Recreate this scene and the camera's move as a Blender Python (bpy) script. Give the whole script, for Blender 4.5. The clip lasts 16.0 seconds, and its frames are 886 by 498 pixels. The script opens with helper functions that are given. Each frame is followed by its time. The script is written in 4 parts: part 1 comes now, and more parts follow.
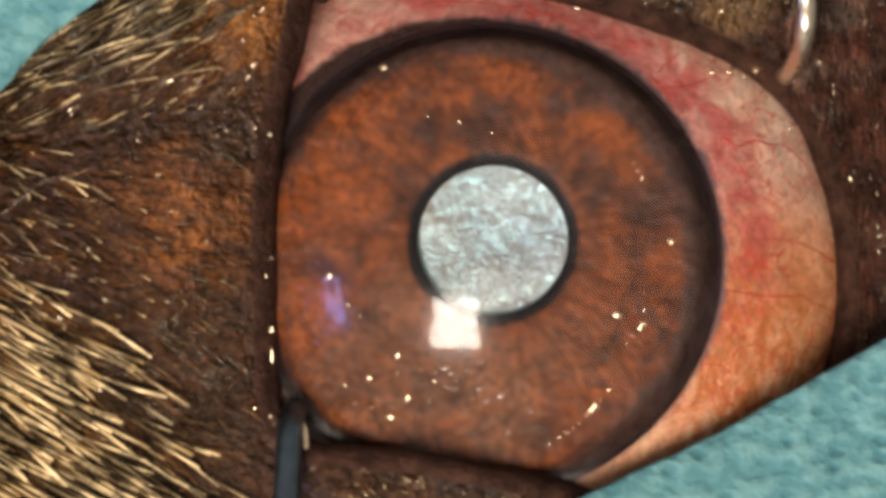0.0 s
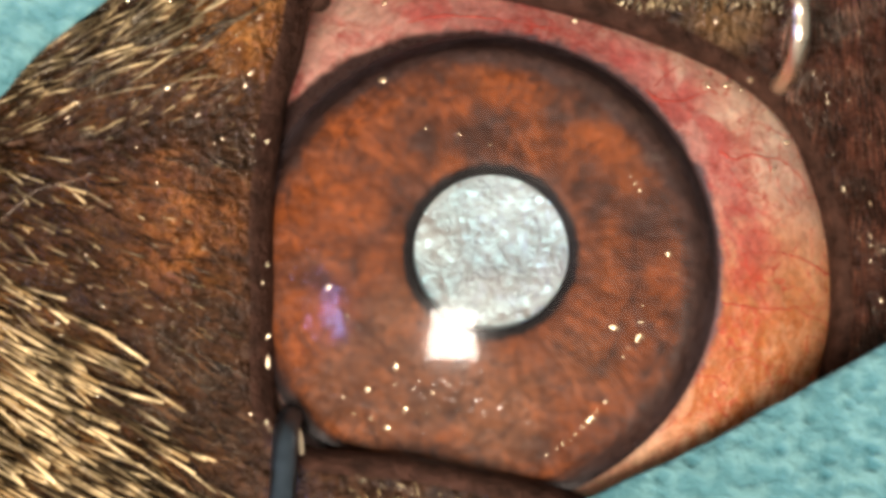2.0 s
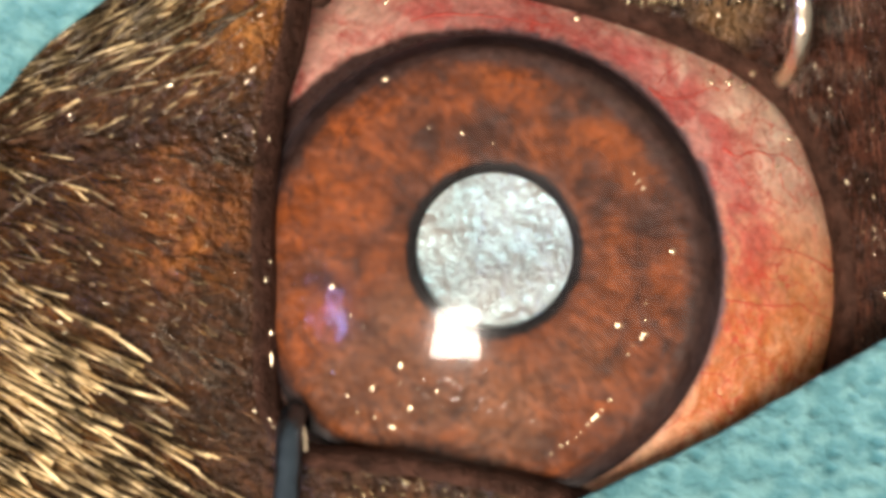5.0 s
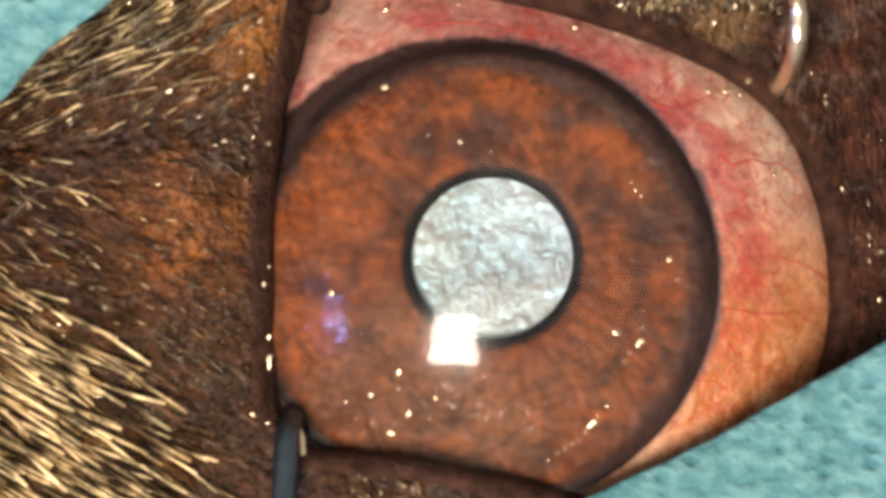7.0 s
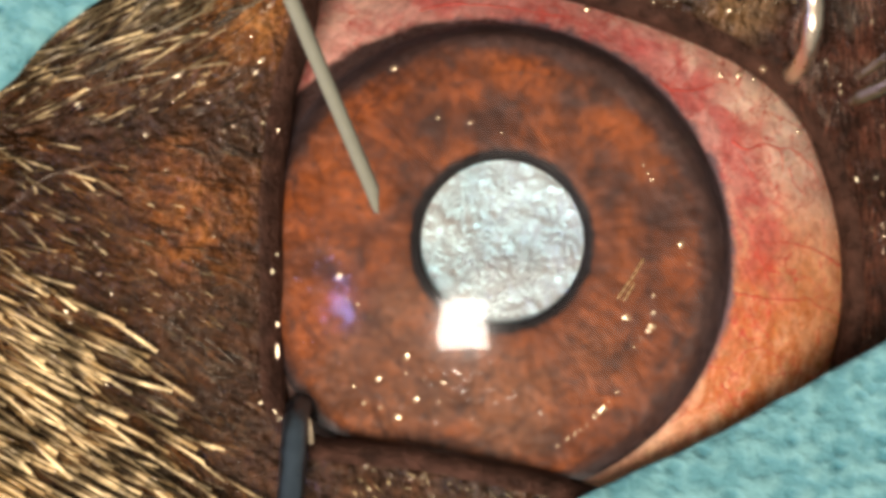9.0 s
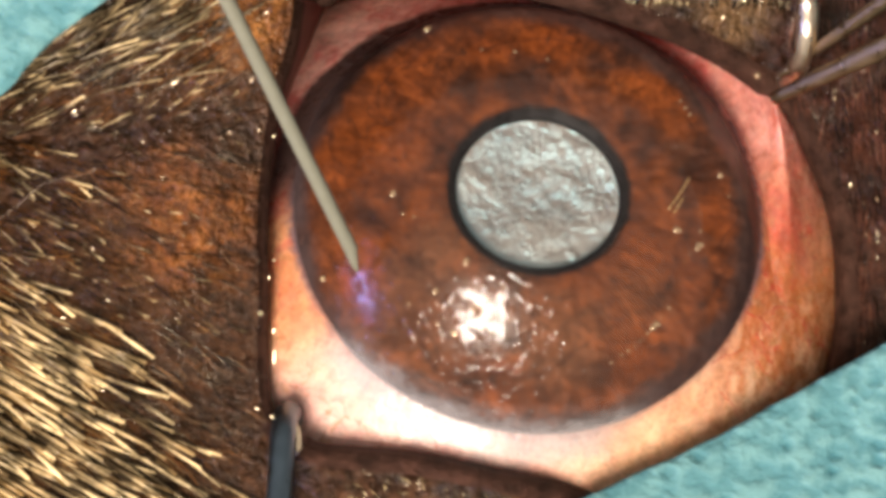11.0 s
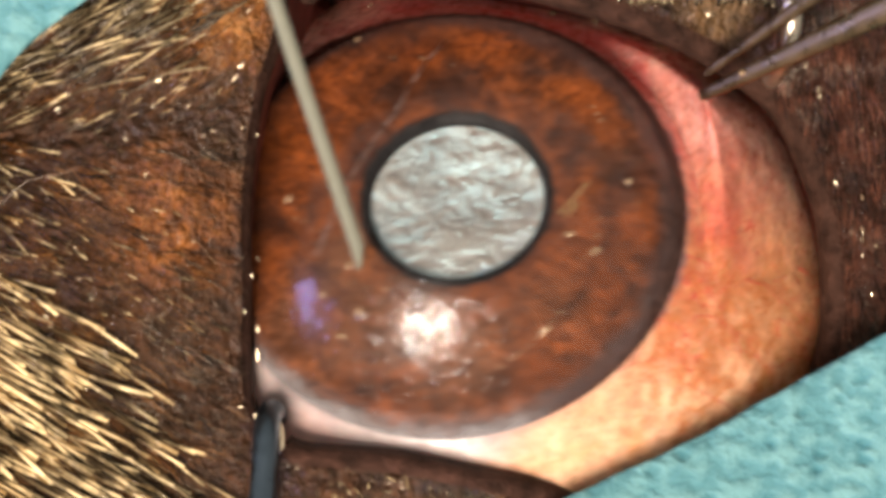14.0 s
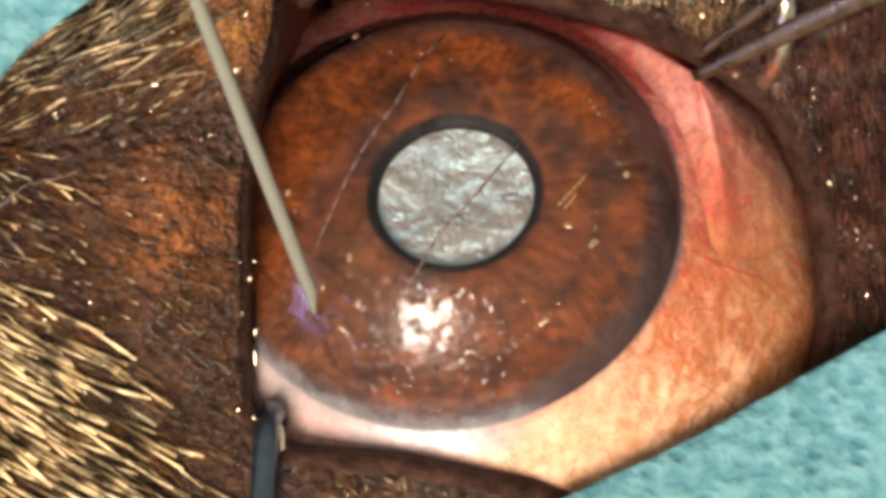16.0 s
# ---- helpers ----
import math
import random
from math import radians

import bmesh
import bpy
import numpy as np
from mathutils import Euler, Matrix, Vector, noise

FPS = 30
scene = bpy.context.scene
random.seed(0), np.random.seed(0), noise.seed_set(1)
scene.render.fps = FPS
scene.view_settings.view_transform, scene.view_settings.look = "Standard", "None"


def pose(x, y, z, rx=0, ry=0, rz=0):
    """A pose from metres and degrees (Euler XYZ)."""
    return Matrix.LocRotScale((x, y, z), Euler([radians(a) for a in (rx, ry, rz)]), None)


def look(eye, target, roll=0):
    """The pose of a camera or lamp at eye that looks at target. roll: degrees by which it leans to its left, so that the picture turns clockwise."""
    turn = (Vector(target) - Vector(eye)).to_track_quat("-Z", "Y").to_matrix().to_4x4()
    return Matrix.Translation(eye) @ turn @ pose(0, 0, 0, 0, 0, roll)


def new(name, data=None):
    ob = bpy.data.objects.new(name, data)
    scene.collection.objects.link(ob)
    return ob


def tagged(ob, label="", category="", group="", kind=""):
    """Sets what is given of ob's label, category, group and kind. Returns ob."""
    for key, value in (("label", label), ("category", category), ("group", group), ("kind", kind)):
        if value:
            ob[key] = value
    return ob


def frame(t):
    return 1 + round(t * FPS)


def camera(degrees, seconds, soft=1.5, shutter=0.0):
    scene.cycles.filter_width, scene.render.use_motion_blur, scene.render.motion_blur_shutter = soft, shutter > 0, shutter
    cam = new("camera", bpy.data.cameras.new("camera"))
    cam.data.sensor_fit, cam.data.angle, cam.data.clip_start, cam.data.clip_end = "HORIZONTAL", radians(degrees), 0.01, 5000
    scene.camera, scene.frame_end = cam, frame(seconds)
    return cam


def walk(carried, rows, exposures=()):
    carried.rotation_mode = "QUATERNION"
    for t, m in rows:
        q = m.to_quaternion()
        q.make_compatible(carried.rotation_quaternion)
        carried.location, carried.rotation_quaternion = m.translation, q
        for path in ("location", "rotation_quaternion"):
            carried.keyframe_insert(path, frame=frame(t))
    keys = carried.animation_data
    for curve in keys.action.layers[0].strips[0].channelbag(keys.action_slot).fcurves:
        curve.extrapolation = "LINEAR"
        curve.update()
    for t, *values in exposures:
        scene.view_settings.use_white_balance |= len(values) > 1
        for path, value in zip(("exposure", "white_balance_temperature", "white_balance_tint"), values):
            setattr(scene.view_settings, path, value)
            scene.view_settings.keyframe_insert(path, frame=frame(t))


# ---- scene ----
from mathutils.bvhtree import BVHTree

# Lengths in the plan are millimetres; MM turns them into metres.
MM = 0.001
cam = camera(8.97, 16.0, soft=4.3, shutter=0.5)
CAMERA_ROWS = [
    (0, pose(-0.00015, -0.00030, 0.19782, rz=-0.07)),
    (0.5, pose(-0.00016, -0.00029, 0.19767, rz=0.01)),
    (1, pose(-0.00016, -0.00031, 0.19741, rz=-0.05)),
    (1.5, pose(0.00010, -0.00018, 0.19883, rz=-0.12)),
    (2, pose(0.00001, -0.00003, 0.19904, rz=0.16)),
    (2.5, pose(0.00006, 0.00003, 0.19988, rz=0.13)),
    (3, pose(0.00005, 0.00006, 0.20030, rz=-0.01)),
    (3.5, pose(0.00001, -0.00001, 0.20012, rz=-0.11)),
    (4, pose(-0.00012, -0.00024, 0.19851, rz=-0.25)),
    (4.2, pose(-0.00013, -0.00028, 0.19831, rz=-0.25)),
    (6.3, pose(-0.00002, 0.00002, 0.19960, rz=0.00)),
    (6.5, pose(-0.00002, 0.00002, 0.19960, rz=-0.01)),
    (7, pose(0.00000, 0.00000, 0.20000, rz=0.00)),
    (7.5, pose(-0.00000, -0.00001, 0.20018, rz=-0.13)),
    (8, pose(-0.00017, -0.00033, 0.19843, rz=-0.27)),
    (8.5, pose(-0.00015, -0.00035, 0.19808, rz=0.00)),
    (9, pose(-0.00036, -0.00042, 0.19812, rz=0.36)),
    (9.2, pose(-0.00020, -0.00060, 0.19792, rz=0.30)),
    (11.3, pose(-0.00022, -0.00018, 0.19891, rz=0.30)),
    (11.5, pose(-0.00034, -0.00024, 0.19883, rz=0.22)),
    (12, pose(0.00002, -0.00028, 0.19885, rz=0.35)),
    (12.5, pose(-0.00001, -0.00045, 0.19843, rz=0.69)),
    (13, pose(0.00034, -0.00054, 0.19843, rz=0.57)),
    (13.5, pose(0.00048, -0.00054, 0.19895, rz=0.51)),
    (14, pose(0.00035, -0.00027, 0.19843, rz=0.28)),
    (14.5, pose(0.00035, -0.00025, 0.19881, rz=0.18)),
    (15, pose(0.00060, -0.00026, 0.19913, rz=-0.01)),
    (15.5, pose(0.00060, -0.00022, 0.19909, rz=-0.10)),
    (16, pose(0.00048, -0.00019, 0.19941, rz=-0.01)),
]
walk(cam, CAMERA_ROWS, exposures=[(0, -0.38), (0.3, -0.18), (1, -0.05), (3.5, 0.1), (7, 0.0), (9.2, 0.0), (11.3, 0.12), (12, 0.16), (13, 0.28), (13.6, 0.25), (14.5, 0.14), (16, 0.15)])

# ---- light: the operating lamp beside the microscope, a bluish side lamp, the dim room ----
world = bpy.data.worlds.new("theatre")
world.use_nodes = True
world.node_tree.nodes["Background"].inputs[0].default_value = (1.0, 0.90, 0.81, 1)
world.node_tree.nodes["Background"].inputs[1].default_value = 0.42
scene.world = world


def area_lamp(name, where, target, size_x, size_y, watts, color, roll=0):
    data = bpy.data.lights.new(name, "AREA")
    data.shape, data.size, data.size_y, data.energy, data.color = "RECTANGLE", size_x, size_y, watts, color
    ob = new(name, data)
    ob.matrix_world = look(where, target, roll)
    return ob


LAMP_DIR = Vector((-0.22, -0.41, 0.86)).normalized()
area_lamp("operating_lamp", LAMP_DIR * 0.26, (0, 0, 0), 0.092, 0.100, 1.38, (1.0, 0.862, 0.745), 26)
area_lamp("side_lamp", (-0.40, -0.09, 0.13), (0, 0, 0), 0.13, 0.065, 0.42, (0.36, 0.40, 1.0))


# ---- materials ----
class Nodes:
    """A small writer of node trees; vectors are in millimetres of the object's own space."""

    def __init__(self, name, rough=0.5, metal=0.0, spec=0.5):
        self.m = bpy.data.materials.new(name)
        self.m.use_nodes = True
        self.t = self.m.node_tree
        self.p = self.t.nodes["Principled BSDF"]
        self.p.inputs["Roughness"].default_value = rough
        self.p.inputs["Metallic"].default_value = metal
        self.p.inputs["Specular IOR Level"].default_value = spec
        co = self.t.nodes.new("ShaderNodeTexCoord")
        s = self.t.nodes.new("ShaderNodeVectorMath")
        s.operation = "SCALE"
        s.inputs["Scale"].default_value = 1000
        self.t.links.new(co.outputs["Object"], s.inputs[0])
        self.v = s.outputs[0]

    def put(self, socket, value):
        if isinstance(value, bpy.types.NodeSocket):
            self.t.links.new(value, socket)
        elif isinstance(value, tuple) and len(value) == 3 and socket.type == "RGBA":
            socket.default_value = (*value, 1)
        else:
            socket.default_value = value

    def stretch(self, scale, turn=(0, 0, 0), vec=None):
        n = self.t.nodes.new("ShaderNodeMapping")
        self.put(n.inputs[0], vec or self.v)
        n.inputs["Rotation"].default_value = [radians(a) for a in turn]
        n.inputs["Scale"].default_value = scale
        return n.outputs[0]

    def noise(self, scale, detail=4.0, rough=0.55, warp=0.0, vec=None):
        n = self.t.nodes.new("ShaderNodeTexNoise")
        self.put(n.inputs["Vector"], vec or self.v)
        n.inputs["Scale"].default_value, n.inputs["Detail"].default_value = scale, detail
        n.inputs["Roughness"].default_value, n.inputs["Distortion"].default_value = rough, warp
        return n.outputs["Fac"]

    def cells(self, scale, vec=None, feature="F1", jitter=1.0):
        n = self.t.nodes.new("ShaderNodeTexVoronoi")
        n.feature = feature
        self.put(n.inputs["Vector"], vec or self.v)
        n.inputs["Scale"].default_value, n.inputs["Randomness"].default_value = scale, jitter
        return n.outputs["Distance"]

    def ramp(self, fac, *stops):
        n = self.t.nodes.new("ShaderNodeValToRGB")
        while len(n.color_ramp.elements) < len(stops):
            n.color_ramp.elements.new(0.5)
        for e, (at, c) in zip(n.color_ramp.elements, stops):
            e.position = at
            e.color = (*c, 1) if isinstance(c, tuple) else (c, c, c, 1)
        self.put(n.inputs[0], fac)
        return n.outputs[0]

    def mix(self, fac, a, b, blend="MIX"):
        n = self.t.nodes.new("ShaderNodeMix")
        n.data_type, n.blend_type = "RGBA", blend
        self.put(n.inputs[0], fac)
        self.put(n.inputs[6], a)
        self.put(n.inputs[7], b)
        return n.outputs[2]

    def math(self, op, a, b=0.0):
        n = self.t.nodes.new("ShaderNodeMath")
        n.operation = op
        self.put(n.inputs[0], a)
        self.put(n.inputs[1], b)
        return n.outputs[0]

    def span(self, value, lo, hi, to_lo=0.0, to_hi=1.0):
        n = self.t.nodes.new("ShaderNodeMapRange")
        n.interpolation_type = "SMOOTHSTEP"
        for i, x in enumerate((value, lo, hi, to_lo, to_hi)):
            self.put(n.inputs[i], x)
        return n.outputs[0]

    def far(self, x, y, flat=True):
        """Distance in the xy plane (or in space) from a point."""
        n = self.t.nodes.new("ShaderNodeVectorMath")
        n.operation = "SUBTRACT"
        self.put(n.inputs[0], self.v)
        n.inputs[1].default_value = (x, y, 0)
        m = self.t.nodes.new("ShaderNodeVectorMath")
        m.operation = "MULTIPLY"
        self.put(m.inputs[0], n.outputs[0])
        m.inputs[1].default_value = (1, 1, 0 if flat else 1)
        k = self.t.nodes.new("ShaderNodeVectorMath")
        k.operation = "LENGTH"
        self.put(k.inputs[0], m.outputs[0])
        return k.outputs["Value"]

    def spokes(self, x, y, around, out):
        """A vector that varies quickly round a centre and slowly away from it, or the other way."""
        n = self.t.nodes.new("ShaderNodeVectorMath")
        n.operation = "SUBTRACT"
        self.put(n.inputs[0], self.v)
        n.inputs[1].default_value = (x, y, 0)
        m = self.t.nodes.new("ShaderNodeVectorMath")
        m.operation = "MULTIPLY"
        self.put(m.inputs[0], n.outputs[0])
        m.inputs[1].default_value = (1, 1, 0)
        k = self.t.nodes.new("ShaderNodeVectorMath")
        k.operation = "NORMALIZE"
        self.put(k.inputs[0], m.outputs[0])
        c = self.t.nodes.new("ShaderNodeVectorMath")
        c.operation = "SCALE"
        self.put(c.inputs[0], k.outputs[0])
        c.inputs["Scale"].default_value = around
        e = self.t.nodes.new("ShaderNodeCombineXYZ")
        self.put(e.inputs[2], self.math("MULTIPLY", self.far(x, y), out))
        a = self.t.nodes.new("ShaderNodeVectorMath")
        a.operation = "ADD"
        self.put(a.inputs[0], c.outputs[0])
        self.put(a.inputs[1], e.outputs[0])
        return a.outputs[0]

    def veins(self, scale, width, warp=0.8, vec=None):
        """Thin wandering lines: where a noise crosses its middle."""
        d = self.math("ABSOLUTE", self.math("SUBTRACT", self.noise(scale, 3, 0.5, warp, vec), 0.5))
        return self.span(d, 0.0, width, 1.0, 0.0)

    def patch(self, x, y, inner, outer, ragged=1.5, scale=0.8):
        """A ragged spot: 1 inside, 0 outside."""
        d = self.math("ADD", self.far(x, y), self.math("MULTIPLY", self.math("SUBTRACT", self.noise(scale, 4, 0.6, 0.4), 0.5), ragged * 2))
        return self.span(d, outer, inner)

    def axis(self, i):
        n = self.t.nodes.new("ShaderNodeSeparateXYZ")
        self.put(n.inputs[0], self.v)
        return n.outputs[i]

    def island(self):
        return self.t.nodes.new("ShaderNodeNewGeometry").outputs["Random Per Island"]

    def bump(self, height, depth, strength=1.0):
        """depth in millimetres."""
        n = self.t.nodes.new("ShaderNodeBump")
        n.inputs["Strength"].default_value, n.inputs["Distance"].default_value = strength, depth * MM
        self.put(n.inputs["Height"], height)
        self.put(self.p.inputs["Normal"], n.outputs[0])
        return n.outputs[0]

    def color(self, c):
        self.put(self.p.inputs["Base Color"], c)
        return self

    def rough(self, c):
        self.put(self.p.inputs["Roughness"], c)
        return self


def make_sclera(name="wet_conjunctiva", pulled=False):
    n = Nodes(name, 0.28, 0, 0.5)
    mid, fine = n.noise(0.45, 4, 0.5, 0.3), n.noise(3, 4)
    r, x, y = n.far(0, 0), n.axis(0), n.axis(1)
    cream = n.ramp(mid, (0.32, (0.72, 0.36, 0.18)), (0.66, (0.84, 0.52, 0.33)))
    tan = n.ramp(mid, (0.32, (0.62, 0.24, 0.10)), (0.66, (0.76, 0.38, 0.20)))
    pink = n.ramp(mid, (0.32, (0.62, 0.22, 0.19)), (0.66, (0.76, 0.35, 0.29)))
    pale = n.ramp(mid, (0.32, (0.76, 0.42, 0.30)), (0.66, (0.86, 0.62, 0.47)))
    high = n.span(y, -0.5, 4.0)
    low = n.span(n.math("ADD", y, n.math("MULTIPLY", mid, 2.0)), -2.2, -4.6)
    off = n.span(n.math("ADD", r, n.math("MULTIPLY", n.noise(0.5, 4, 0.6), 2.2)), 10.3, 11.7)
    base = n.mix(high, n.mix(low, tan, cream), n.mix(off, pink, pale))
    base = n.mix(n.math("MULTIPLY", n.span(x, 3.0, -1.5), n.span(y, -4.0, -6.5)), base, n.ramp(mid, (0.32, (0.78, 0.43, 0.35)), (0.6, (0.86, 0.58, 0.49))))
    base = n.mix(n.math("MULTIPLY", n.span(x, -1.0, -4.5), n.span(y, 4.0, 6.5, 0.0, 0.7)), base, (0.84, 0.48, 0.38))
    flush = n.math("MULTIPLY", n.span(n.noise(0.55, 5, 0.6, 0.8), 0.44, 0.62), n.math("MULTIPLY", n.span(r, 11.6, 9.6), n.span(y, -5.5, 1.0, 0.2, 1.0)))
    base = n.mix(n.math("MULTIPLY", flush, 0.72), base, (0.60, 0.10, 0.09))
    webs = n.math("MAXIMUM", n.span(n.noise(2.2, 5, 0.7, 0.8), 0.42, 0.66), n.math("MULTIPLY", n.veins(1.5, 0.03, 1.2), 0.8))
    for px, py, ri, ro, k in ((9.2, -1.9, 0.3, 1.2, 1.0), (9.3, -0.2, 0.1, 0.9, 0.8), (8.6, -4.5, 0.2, 1.1, 0.9), (6.1, 6.5, 0.1, 1.2, 0.6), (8.9, 4.2, 0.1, 1.3, 0.65), (11.0, 2.7, 0.1, 0.9, 0.6), (2.2, 8.9, 0.2, 1.5, 0.6), (-4.9, 7.2, 0.1, 0.9, 0.6)):
        base = n.mix(n.math("MULTIPLY", n.math("MULTIPLY", n.patch(px, py, ri, ro * 1.3, 0.9, 1.4), webs), k), base, (0.55, 0.055, 0.03))
    rust = n.math("MULTIPLY", n.span(n.noise(1.2, 6, 0.75, 0.7, n.stretch((1, 0.6, 1), (0, 0, -20))), 0.40, 0.60), n.patch(9.4, -3.8, 2.0, 5.4, 2.0, 0.6))
    base = n.mix(n.math("MULTIPLY", rust, 0.9), base, (0.50, 0.15, 0.045))
    olive = n.math("MULTIPLY", n.span(n.noise(1.4, 5, 0.7, 0.8), 0.52, 0.66), n.math("MULTIPLY", n.span(r, 9.0, 10.0), n.span(y, 1.5, -1.5)))
    base = n.mix(n.math("MULTIPLY", olive, 0.6), base, (0.46, 0.20, 0.06))
    thin = n.math("MAXIMUM", n.math("MULTIPLY", n.veins(0.55, 0.012, 1.2), n.span(n.noise(0.5, 2), 0.42, 0.56)), n.math("MULTIPLY", n.veins(1.1, 0.016, 1.0), n.span(n.noise(0.35, 2), 0.48, 0.6, 0.0, 0.7)))
    base = n.mix(n.math("MULTIPLY", thin, n.span(y, -6.0, -1.0, 0.4, 0.9)), base, (0.56, 0.06, 0.04))
    if pulled:
        # redder stretched tissue, with the fold's self-shadow put into the colour
        strain_shade = n.noise(1.0, 5, 0.65, 0.4, n.stretch((1.6, 0.5, 1), (0, 0, -15)))
        base = n.mix(n.math("MULTIPLY", n.span(strain_shade, 0.36, 0.62, 0.85, 0.30), n.patch(8.6, 2.8, 1.6, 5.4, 1.8)), base, (0.38, 0.105, 0.06))
        near_grip = n.patch(8.9, 4.2, 0.5, 2.6, 1.0)
        base = n.mix(n.math("MULTIPLY", near_grip, 0.8), base, n.ramp(n.noise(1.0, 5, 0.6, 0.6), (0.35, (0.42, 0.11, 0.08)), (0.66, (0.72, 0.36, 0.30))))
    base = n.mix(1.0, base, n.span(n.noise(2.0, 6, 0.7, 0.6), 0.30, 0.70, 0.74, 1.16), "MULTIPLY")
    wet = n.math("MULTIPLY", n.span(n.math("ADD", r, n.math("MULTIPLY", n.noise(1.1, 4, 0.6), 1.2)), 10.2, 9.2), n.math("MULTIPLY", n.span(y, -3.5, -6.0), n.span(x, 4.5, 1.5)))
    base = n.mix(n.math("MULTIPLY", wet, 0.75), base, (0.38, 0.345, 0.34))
    rim = n.span(n.math("ADD", r, n.math("MULTIPLY", n.noise(1.6, 4, 0.6), 0.7)), 9.05, 8.7)
    base = n.mix(n.math("MULTIPLY", rim, n.span(y, -6.0, -1.0, 0.35, 1.0)), base, (0.17, 0.11, 0.12))
    pigment = n.span(n.math("ADD", n.far(-0.85, 0.02), n.math("MULTIPLY", n.noise(1.0, 4, 0.6), 0.5)), 8.9, 8.55)
    base = n.mix(n.math("MULTIPLY", pigment, n.span(y, -1.0, 2.0)), base, (0.060, 0.034, 0.030))
    n.color(base).rough(n.span(fine, 0.3, 0.7, 0.2, 0.42))
    n.bump(n.math("ADD", n.math("MULTIPLY", mid, 1.0), n.math("MULTIPLY", fine, 0.2)), 0.12)
    n.put(n.p.inputs["Subsurface Weight"], 0.45 if pulled else 0.15)
    n.put(n.p.inputs["Subsurface Radius"], (1.0, 0.35, 0.2))
    n.put(n.p.inputs["Subsurface Scale"], 0.0012 if pulled else 0.0006)
    return n.m


def make_cornea():
    n = Nodes("wet_cornea")
    t, out = n.t, n.t.nodes["Material Output"]
    r = n.far(0, 0)
    # the film of fluid lies smooth over the middle and beaded over the lower third and towards the nose
    rough_film = n.math("MAXIMUM", n.span(n.axis(1), -3.3, -5.4), n.span(n.axis(0), -4.0, -6.0, 0.0, 0.7))
    blisters = n.math("MULTIPLY", n.span(n.noise(3.0, 2, 0.5), 0.49, 0.80), n.math("MULTIPLY", rough_film, 0.46))
    pebbles = n.math("ADD", blisters, n.math("MULTIPLY", n.noise(3.5, 2, 0.5), 0.045))
    film = n.math("ADD", n.math("MULTIPLY", n.noise(0.5, 1), 0.13), pebbles)
    nb = n.bump(film, 0.085)
    clear = t.nodes.new("ShaderNodeBsdfTransparent")
    clear.inputs[0].default_value = (0.985, 0.98, 0.975, 1)
    gloss = t.nodes.new("ShaderNodeBsdfGlossy")
    gloss.inputs["Roughness"].default_value = 0.085
    t.links.new(nb, gloss.inputs["Normal"])
    sheen = t.nodes.new("ShaderNodeBsdfGlossy")
    sheen.inputs["Roughness"].default_value = 0.24
    t.links.new(nb, sheen.inputs["Normal"])
    both = t.nodes.new("ShaderNodeMixShader")
    both.inputs[0].default_value = 0.34
    t.links.new(gloss.outputs[0], both.inputs[1])
    t.links.new(sheen.outputs[0], both.inputs[2])
    milky = n.math("MULTIPLY", n.span(n.axis(1), -3.5, -5.5), n.span(n.axis(0), 5.0, 2.5))
    haze = t.nodes.new("ShaderNodeBsdfDiffuse")
    n.put(haze.inputs[0], n.mix(milky, (0.17, 0.12, 0.125), (0.32, 0.30, 0.30)))
    facing = t.nodes.new("ShaderNodeLayerWeight")
    facing.inputs[0].default_value = 0.5
    shine = n.math("ADD", n.math("MULTIPLY", n.math("POWER", facing.outputs["Facing"], 5.0), 0.3), 0.044)
    ring = n.math("ADD", r, n.math("MULTIPLY", n.noise(0.9, 4, 0.6), 1.1))
    dark_rim = n.math("MULTIPLY", n.span(ring, 8.2, 9.1), n.span(n.axis(1), -6.0, 1.0, 0.18, 0.5))
    milky_rim = n.math("MULTIPLY", n.span(n.math("ADD", r, n.math("MULTIPLY", n.noise(1.1, 4, 0.6), 0.7)), 8.25, 8.75), n.math("MULTIPLY", milky, 0.6))
    veil = n.math("MAXIMUM", dark_rim, milky_rim)
    a = t.nodes.new("ShaderNodeMixShader")
    t.links.new(veil, a.inputs[0])
    t.links.new(clear.outputs[0], a.inputs[1])
    t.links.new(haze.outputs[0], a.inputs[2])
    b = t.nodes.new("ShaderNodeMixShader")
    t.links.new(shine, b.inputs[0])
    t.links.new(a.outputs[0], b.inputs[1])
    t.links.new(both.outputs[0], b.inputs[2])
    t.links.new(b.outputs[0], out.inputs["Surface"])
    return n.m


PUPIL = (0.33, 0.62)


